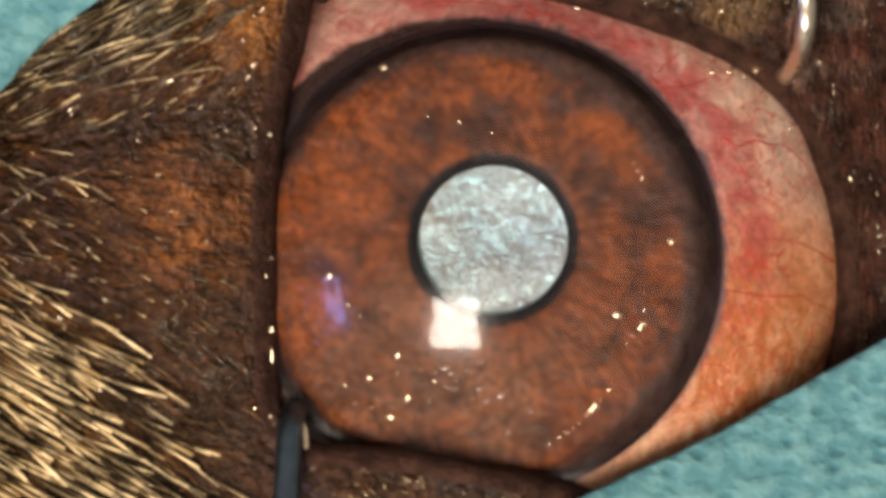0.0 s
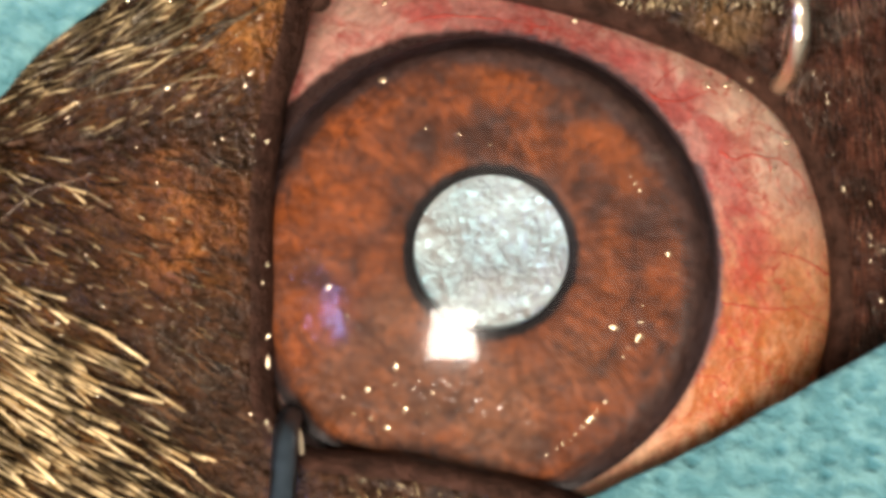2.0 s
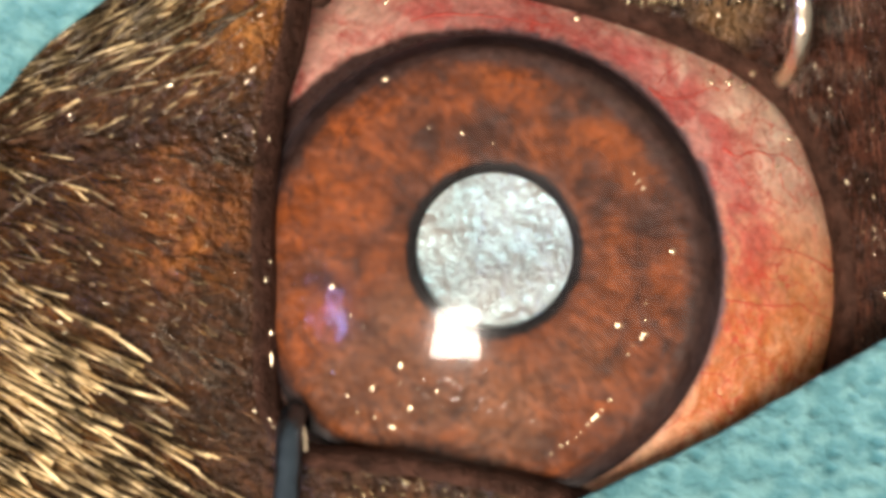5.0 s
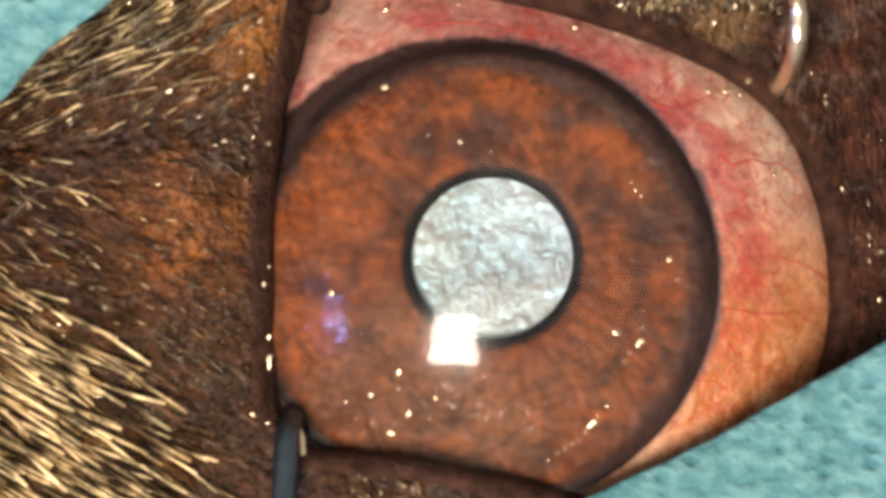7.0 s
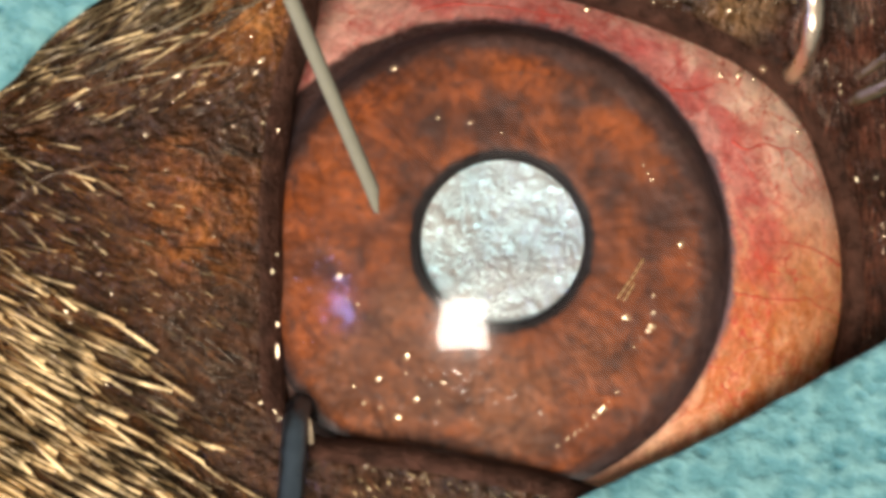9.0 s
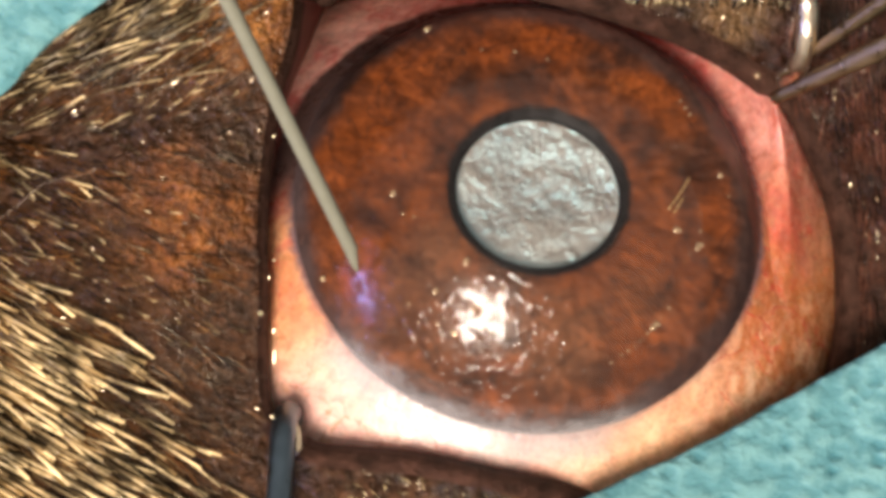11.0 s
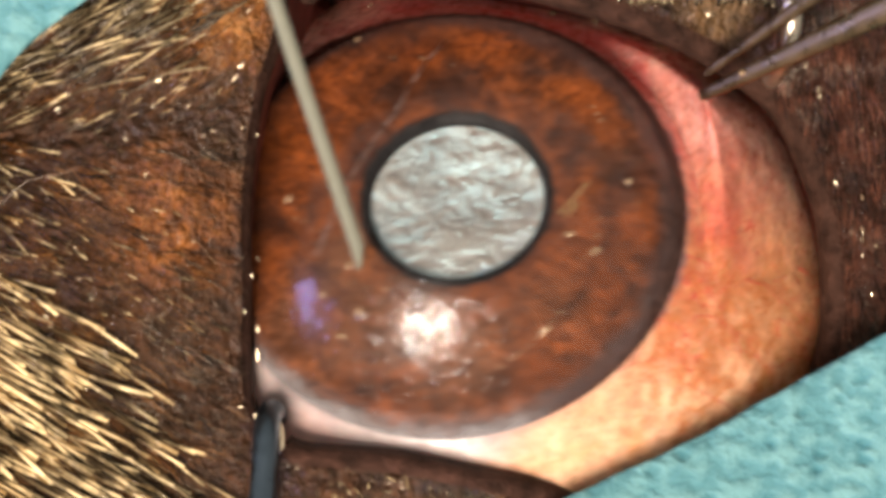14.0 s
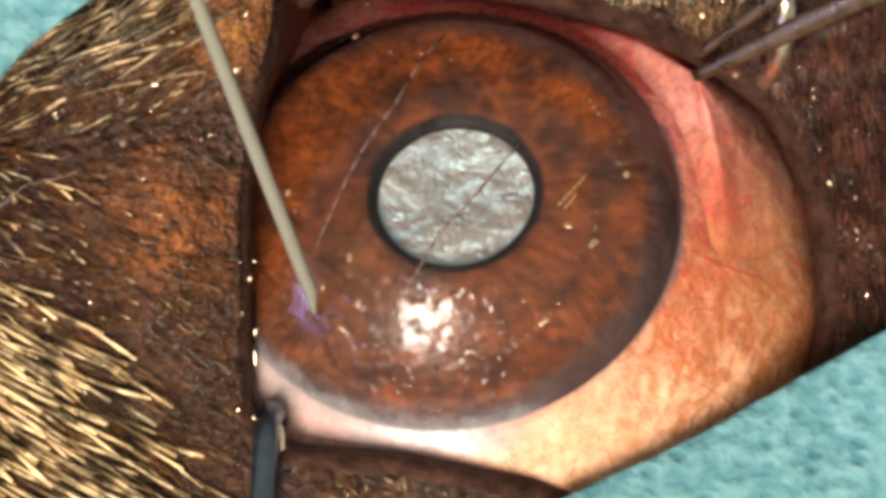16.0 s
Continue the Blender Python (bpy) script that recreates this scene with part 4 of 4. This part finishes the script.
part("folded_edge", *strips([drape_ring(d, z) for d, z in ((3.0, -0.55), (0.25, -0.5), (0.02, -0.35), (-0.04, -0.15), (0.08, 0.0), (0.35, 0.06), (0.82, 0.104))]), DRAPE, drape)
tagged(drape, "teal nonwoven surgical drape with an opening for the eye", "drape")

# ---- eyelid speculum ----
speculum = tagged(new("eyelid_speculum"), "polished wire eyelid speculum holding the lids apart", "speculum")
loop = [(12.01, 11.88, 2.40), (12.31, 9.94, 1.50), (12.54, 8.59, 0.70), (12.54, 7.60, 0.60), (12.44, 6.82, 0.00), (12.25, 6.25, -0.90), (12.08, 5.93, -2.30), (12.02, 5.85, -4.40), (12.05, 5.84, -6.40)]
part("upper_wire", *tube(smooth_path(loop), 0.36, 16), WIRE, speculum, "bright polished steel wire loop")
# shiny ball added to imitate a blurred glint on the speculum
ball = [[(10.80, 5.95, 0.40)[0] + 0.13 * math.cos(q) * math.cos(a), (10.80, 5.95, 0.40)[1] + 0.13 * math.cos(q) * math.sin(a), 0.4 + 0.13 * math.sin(q)] for q in (math.pi * (k / 8 - 0.5) for k in range(9)) for a in (2 * math.pi * i / 12 for i in range(12))]
part("wire_glint", *strips([ball[k * 12:k * 12 + 12] for k in range(9)]), BEAD, speculum, "shiny wet wire end")
low = smooth_path([(-6.12, -13.83, 5.00), (-5.87, -10.95, 4.20), (-5.58, -9.02, 3.40), (-5.50, -7.67, 2.80), (-5.46, -6.71, 2.20), (-5.40, -6.18, 1.40), (-5.27, -6.01, 0.40), (-5.10, -6.40, -0.60)])
blade = part("lower_blade", *tube(low, [0.46] * (len(low) - 8) + [0.46, 0.45, 0.44, 0.42, 0.4, 0.36, 0.3, 0.2], 16), BLADE, speculum, "dull blue-grey blade over the lower lid")
tip = smooth_path([(-4.97, -7.71, 1.80), (-4.93, -7.11, 1.90), (-4.99, -6.52, 1.90), (-5.20, -6.17, 1.70)])
blade_rim = part("blade_edge", *tube(tip, [0.06] + [0.12] * (len(tip) - 2) + [0.08], 8), make_plain("worn_edge", (0.45, 0.36, 0.24), 0.35), speculum, "worn beige edge of the blade")

# ---- needle: tip at its origin, shaft along its own z ----
needle = tagged(new("needle"), "thin grey-green steel needle ending in a slanted point", "needle")
rings = []
for z, r in ((0.0, 0.06), (0.12, 0.14), (0.45, 0.21), (1.0, 0.255), (3, 0.262), (10, 0.268), (25, 0.272), (60, 0.275)):
    rings.append([(r * math.cos(a) + (0.10 if z < 0.2 else 0.05 if z < 0.6 else 0), r * math.sin(a), z + (0.35 * max(0, -math.cos(a)) if z < 0.5 else 0)) for a in (2 * math.pi * i / 18 for i in range(18))])
v, f = strips(rings[:4])
f.append(tuple(range(18)))
part("point", v, f, NEEDLE, needle, "slanted cutting point")
part("shaft", *strips(rings[3:]), NEEDLE, needle)

# ---- forceps: grip point at the origin ----
forceps = tagged(new("tissue_forceps"), "steel tissue forceps gripping the conjunctiva", "forceps")


def forceps_arm(start, angle, rise, w0, w1, t0, t1):
    way = Vector((math.cos(radians(angle)), math.sin(radians(angle)), rise)).normalized()
    side = Vector((0, 0, 1)).cross(way).normalized()
    up = way.cross(side)
    rings = []
    for d in (0, 0.15, 0.6, 1.5, 3, 5, 8, 12, 18, 28, 45):
        s = min(1, d / 18)
        w, t = w0 + (w1 - w0) * s ** 0.8, t0 + (t1 - t0) * s
        if d == 0:
            w, t = w * 0.6, t * 0.5
        c = Vector(start) + way * d
        ring = []
        for x, y in ((-1, -0.6), (-0.7, -1), (0.7, -1), (1, -0.6), (1, 0.6), (0.7, 1), (-0.7, 1), (-1, 0.6)):
            ring.append(c + side * (x * w / 2) + up * (y * t / 2))
        rings.append(ring)
    v, f = strips(rings)
    f += [tuple(range(8))[::-1], tuple(range(len(v) - 8, len(v)))]
    return v, f


part("lower_arm", *forceps_arm((0, 0, 0), 25, 0.9, 0.42, 1.35, 0.3, 0.8), STEEL, forceps)
part("upper_arm", *forceps_arm((0.2, 0.8, 0.1), 36, 0.9, 0.26, 0.95, 0.28, 0.8), STEEL, forceps)

# ---- what moves ----
EYE_ROWS = [
    (0, 1.28, -0.65, -0.00, -1.6, 4.0),
    (0.5, 1.28, -0.79, -0.00, -1.5, 4.0),
    (1, 1.28, -0.86, -0.00, -1.5, 4.0),
    (1.5, 1.50, -1.10, -0.00, -0.6, 4.0),
    (2, 1.37, -0.79, -0.00, -1.3, 4.0),
    (2.5, 1.42, -0.97, -0.00, -1.1, 4.0),
    (3, 1.39, -0.89, -0.00, -1.3, 4.0),
    (3.5, 1.36, -0.96, -0.00, -1.4, 4.0),
    (4, 1.32, -0.87, -0.00, -1.3, 4.0),
    (4.2, 1.34, -0.87, -0.00, -1.2, 4.0),
    (6.3, 1.40, -0.95, -0.00, -1.2, 4.0),
    (6.5, 1.40, -0.95, -0.00, -1.2, 4.0),
    (7, 1.42, -0.97, -0.00, -1.1, 4.0),
    (7.5, 1.40, -0.99, -0.00, -1.2, 4.0),
    (8, 1.35, -0.84, -0.00, -1.2, 4.0),
    (8.5, 1.37, -0.82, -0.00, -1.1, 4.0),
    (9, 1.38, -0.80, -0.00, -1.1, 4.0),
    (9.2, 1.43, -0.74, -0.00, -0.8, 4.0),
    (9.9, 1.43, -0.76, -0.00, -0.8, 4.0),
    (10.9, 2.78, 1.00, -1.90, 7.3, 24.0),
    (11.3, 2.79, 0.99, -1.90, 7.3, 24.0),
    (11.5, 2.73, 0.99, -1.95, 7.2, 24.5),
    (12, 2.19, 0.75, -1.90, 3.8, 24.0),
    (12.5, 2.06, 0.81, -2.04, 3.0, 25.5),
    (13, 1.88, 1.00, -2.23, 1.9, 27.5),
    (13.4, 0.70, 1.91, -2.94, -5.4, 35.0),
    (13.5, 0.71, 1.95, -2.99, -5.4, 35.5),
    (13.7, -0.03, 0.74, -2.00, -9.8, 25.0),
    (13.9, -0.26, 0.56, -1.90, -11.1, 24.0),
    (14, 0.55, 0.62, -2.09, -6.1, 26.0),
    (14.1, 1.63, 1.19, -2.09, 0.3, 26.0),
    (14.2, 1.74, 1.78, -2.33, 1.0, 28.5),
    (14.3, 1.59, 1.90, -2.38, 0.0, 29.0),
    (14.5, 0.60, 1.51, -2.42, -6.1, 29.5),
    (14.6, 0.25, 1.43, -2.33, -8.1, 28.5),
    (14.9, -0.17, 1.15, -2.19, -10.6, 27.0),
    (15, -0.35, 0.89, -2.19, -11.7, 27.0),
    (15.2, -1.15, 0.15, -1.71, -16.5, 22.0),
    (15.5, -0.28, 0.67, -2.04, -11.1, 25.5),
    (15.8, 0.80, 0.84, -2.19, -4.6, 27.0),
    (16, 0.62, 0.89, -2.19, -5.7, 27.0),
]
NEEDLE_ROWS = [
    (0, -4.11, 15.05, 20.00, -0.141, 0.990),
    (7.9, -4.06, 15.17, 20.00, -0.141, 0.990),
    (8.1, -1.75, 7.78, 6.00, -0.447, 0.894),
    (8.2, -0.99, 6.23, 6.00, -0.590, 0.808),
    (8.3, -0.61, 5.26, 6.00, -0.371, 0.928),
    (8.4, -3.03, 4.49, 6.00, -0.404, 0.915),
    (8.5, -3.95, 4.64, 6.00, -0.318, 0.948),
    (8.6, -5.19, 2.14, 5.00, -0.320, 0.947),
    (8.8, -3.56, 1.56, 5.00, -0.401, 0.916),
    (9, -2.48, 0.85, 4.00, -0.392, 0.920),
    (9.1, -2.64, 1.23, 4.00, -0.375, 0.927),
    (9.2, -1.86, 1.77, 4.00, -0.323, 0.946),
    (10.2, -2.62, 0.01, 4.00, -0.447, 0.894),
    (11.3, -3.08, -2.24, 1.84, -0.439, 0.899),
    (11.5, -3.01, -3.28, 1.61, -0.454, 0.891),
    (11.9, -3.39, -2.34, 1.84, -0.422, 0.906),
    (12, -3.00, -2.64, 2.11, -0.408, 0.913),
    (12.2, -2.85, -1.63, 2.34, -0.396, 0.918),
    (12.5, -1.66, 0.14, 2.88, -0.383, 0.924),
    (12.6, -0.82, 1.28, 2.96, -0.402, 0.916),
    (12.7, -0.60, 1.90, 2.83, -0.387, 0.922),
    (12.8, 0.00, 2.99, 2.53, -0.395, 0.919),
    (12.9, 0.23, 3.46, 2.32, -0.350, 0.937),
    (13, 0.84, 4.57, 1.71, -0.390, 0.921),
    (13.1, 1.25, 5.65, 0.85, -0.349, 0.937),
    (13.4, 1.22, 6.87, -0.42, -0.199, 0.980),
    (13.5, 1.33, 7.70, -1.67, -0.258, 0.966),
    (13.65, 0.66, 9.21, 6.00, -0.394, 0.919),
    (13.8, 0.63, 9.09, 6.00, -0.371, 0.928),
    (13.9, -0.13, 5.76, 6.00, -0.693, 0.721),
    (14, -2.37, -0.95, 3.02, -0.310, 0.951),
    (14.1, -2.83, -1.23, 2.44, -0.382, 0.924),
    (14.2, -1.87, -1.21, 2.67, -0.382, 0.924),
    (14.3, -0.85, -1.83, 2.92, -0.392, 0.920),
    (14.5, -1.88, -2.20, 2.79, -0.370, 0.929),
    (14.6, -0.96, -1.41, 3.29, -0.362, 0.932),
    (14.9, -0.03, 3.97, 2.36, -0.434, 0.901),
    (15, 1.56, 2.74, 2.79, -0.360, 0.933),
    (15.2, 2.46, 6.23, -0.56, -0.168, 0.986),
    (15.5, 0.20, 3.96, 5.00, -0.337, 0.941),
    (15.8, -3.70, -2.74, 2.03, -0.316, 0.949),
    (16, -3.85, -2.44, 2.08, -0.346, 0.938),
]
FORCEPS_ROWS = [
    (0, 21.30, 8.91, 14.00),
    (8, 21.39, 8.83, 14.00),
    (8.2, 15.38, 5.16, 8.00),
    (8.5, 12.20, 2.72, 4.00),
    (8.6, 12.50, 2.57, 4.00),
    (8.8, 12.67, 3.97, 5.00),
    (9, 13.47, 4.70, 6.00),
    (9.2, 14.70, 5.22, 8.00),
    (9.9, 11.89, 3.96, 1.50),
    (10.2, 11.77, 4.18, -1.20),
    (10.9, 11.38, 5.02, -1.30),
    (11.3, 11.57, 5.41, -1.30),
    (11.5, 11.27, 4.93, -1.30),
    (12, 10.81, 4.80, -1.30),
    (12.5, 10.55, 4.59, -1.30),
    (13, 10.10, 4.57, -1.30),
    (13.4, 9.71, 4.77, -1.30),
    (13.5, 9.56, 4.76, -1.30),
    (13.7, 8.79, 4.86, -0.62),
    (13.9, 8.93, 4.92, -0.76),
    (14, 9.43, 5.18, -1.30),
    (14.1, 10.03, 5.99, -1.30),
    (14.2, 10.23, 6.60, -1.30),
    (14.3, 9.94, 6.79, -1.30),
    (14.5, 9.09, 6.59, -1.30),
    (14.9, 8.19, 6.41, -1.30),
    (15, 8.18, 6.37, -1.30),
    (15.2, 7.53, 5.95, -0.58),
    (15.5, 7.93, 6.04, -1.26),
    (15.8, 9.37, 5.92, -1.30),
    (16, 9.39, 5.92, -1.30),
]
GRIP_ROWS = [
    (10.2, 47.4, 23.6),
    (10.9, 39.8, 22.4),
    (11.3, 42.7, 25.2),
    (11.5, 39.1, 21.8),
    (12, 39.5, 22.5),
    (12.5, 38.0, 20.0),
    (13, 36.0, 18.2),
    (13.4, 39.2, 12.9),
    (13.5, 38.3, 12.1),
    (13.7, 41.0, 22.7),
    (13.9, 43.5, 24.4),
    (14, 42.1, 26.1),
    (14.1, 40.7, 28.2),
    (14.2, 41.7, 28.7),
    (14.3, 41.0, 29.4),
    (14.5, 41.9, 30.9),
    (14.9, 41.3, 31.7),
    (15, 42.9, 33.2),
    (15.2, 44.9, 34.4),
    (15.5, 41.0, 32.4),
    (15.8, 42.2, 30.6),
    (16, 43.0, 30.1),
]
PUPIL_ROWS = [(0, -0.23), (0.3, -0.02), (0.6, -0.01), (0.9, -0.06), (1.2, 0.05), (1.5, 0.19), (1.8, -0.01), (2.1, -0.15), (2.7, -0.17), (3.3, -0.21), (3.6, -0.15), (3.9, 0.05), (4.2, 0.21), (4.7, 0.03), (5.3, -0.17), (5.8, -0.10), (6.3, 0.05), (6.7, 0.01), (7.1, -0.01), (7.3, 0.05), (7.5, 0.14), (7.7, 0.01), (7.9, -0.04), (8.3, -0.10), (8.5, -0.06), (8.7, 0.03), (8.9, 0.08), (9.1, -0.06), (10.2, 0.00), (11.3, 0.11), (11.5, 0.13), (12, 0.19), (12.5, 0.29), (12.7, 0.07), (13, -0.15), (13.5, 0.14), (14, 0.24), (14.5, 0.13), (15, -0.04), (15.5, -0.05), (16, -0.05)]


def motions():
    # the eyeball: place of the limbus centre in millimetres, turn towards +x and +y in degrees
    walk(eyeball, [(t, Matrix.Translation(Vector((x, y, z)) * MM) @ pose(0, 0, 0, 0, tx, 0) @ pose(0, 0, 0, -ty)) for t, x, y, z, tx, ty in EYE_ROWS])
    for a, ob in iris_parts:
        walk(ob, [(t, pose(d * math.cos(a) * MM, d * math.sin(a) * MM, 0)) for t, d in PUPIL_ROWS])
    for ob, t in grooves:
        deep, done = pose(0, 0, -6 * MM), pose(0, 0, 0)
        walk(ob, [(0, deep), (t - 0.05, deep), (t + 0.05, done), (16, done)])
    rows = []
    for t, x, y, z, dx, dy in NEEDLE_ROWS:
        turn = Vector((dx, dy, 0.75)).to_track_quat("Z", "Y").to_matrix().to_4x4()
        rows.append((t, Matrix.Translation(Vector((x, y, z)) * MM) @ turn))
    walk(needle, rows)
    for ob, give in ((margin, -0.42), (blade, -0.30), (blade_rim, -0.30)):
        walk(ob, [(0, pose(0, 0, 0)), (9.6, pose(0, 0, 0)), (11.2, pose(give * MM, 0, 0)), (15, pose(give * MM, 0, 0)), (16, pose(give * 0.75 * MM, 0, 0))])
    walk(forceps, [(t, pose(x * MM, y * MM, z * MM)) for t, x, y, z in FORCEPS_ROWS])
    rows = []
    for t, away, turn in GRIP_ROWS:
        slide = pose(0, 0, 0, rz=turn) @ pose(0, 0, 0, ry=away - math.degrees(GRIP_POLAR)) @ pose(0, 0, 0, rz=-math.degrees(GRIP_TURN))
        rows.append((t, Matrix.Translation(CENTRE * MM) @ slide @ Matrix.Translation(-CENTRE * MM)))
    inward = (CENTRE - on_globe(GRIP_POLAR, GRIP_TURN)).normalized() * 5.0 * MM
    sunk = Matrix.Translation(inward) @ rows[0][1]
    walk(fold, [(0, sunk), (9.6, sunk)] + rows)


motions()
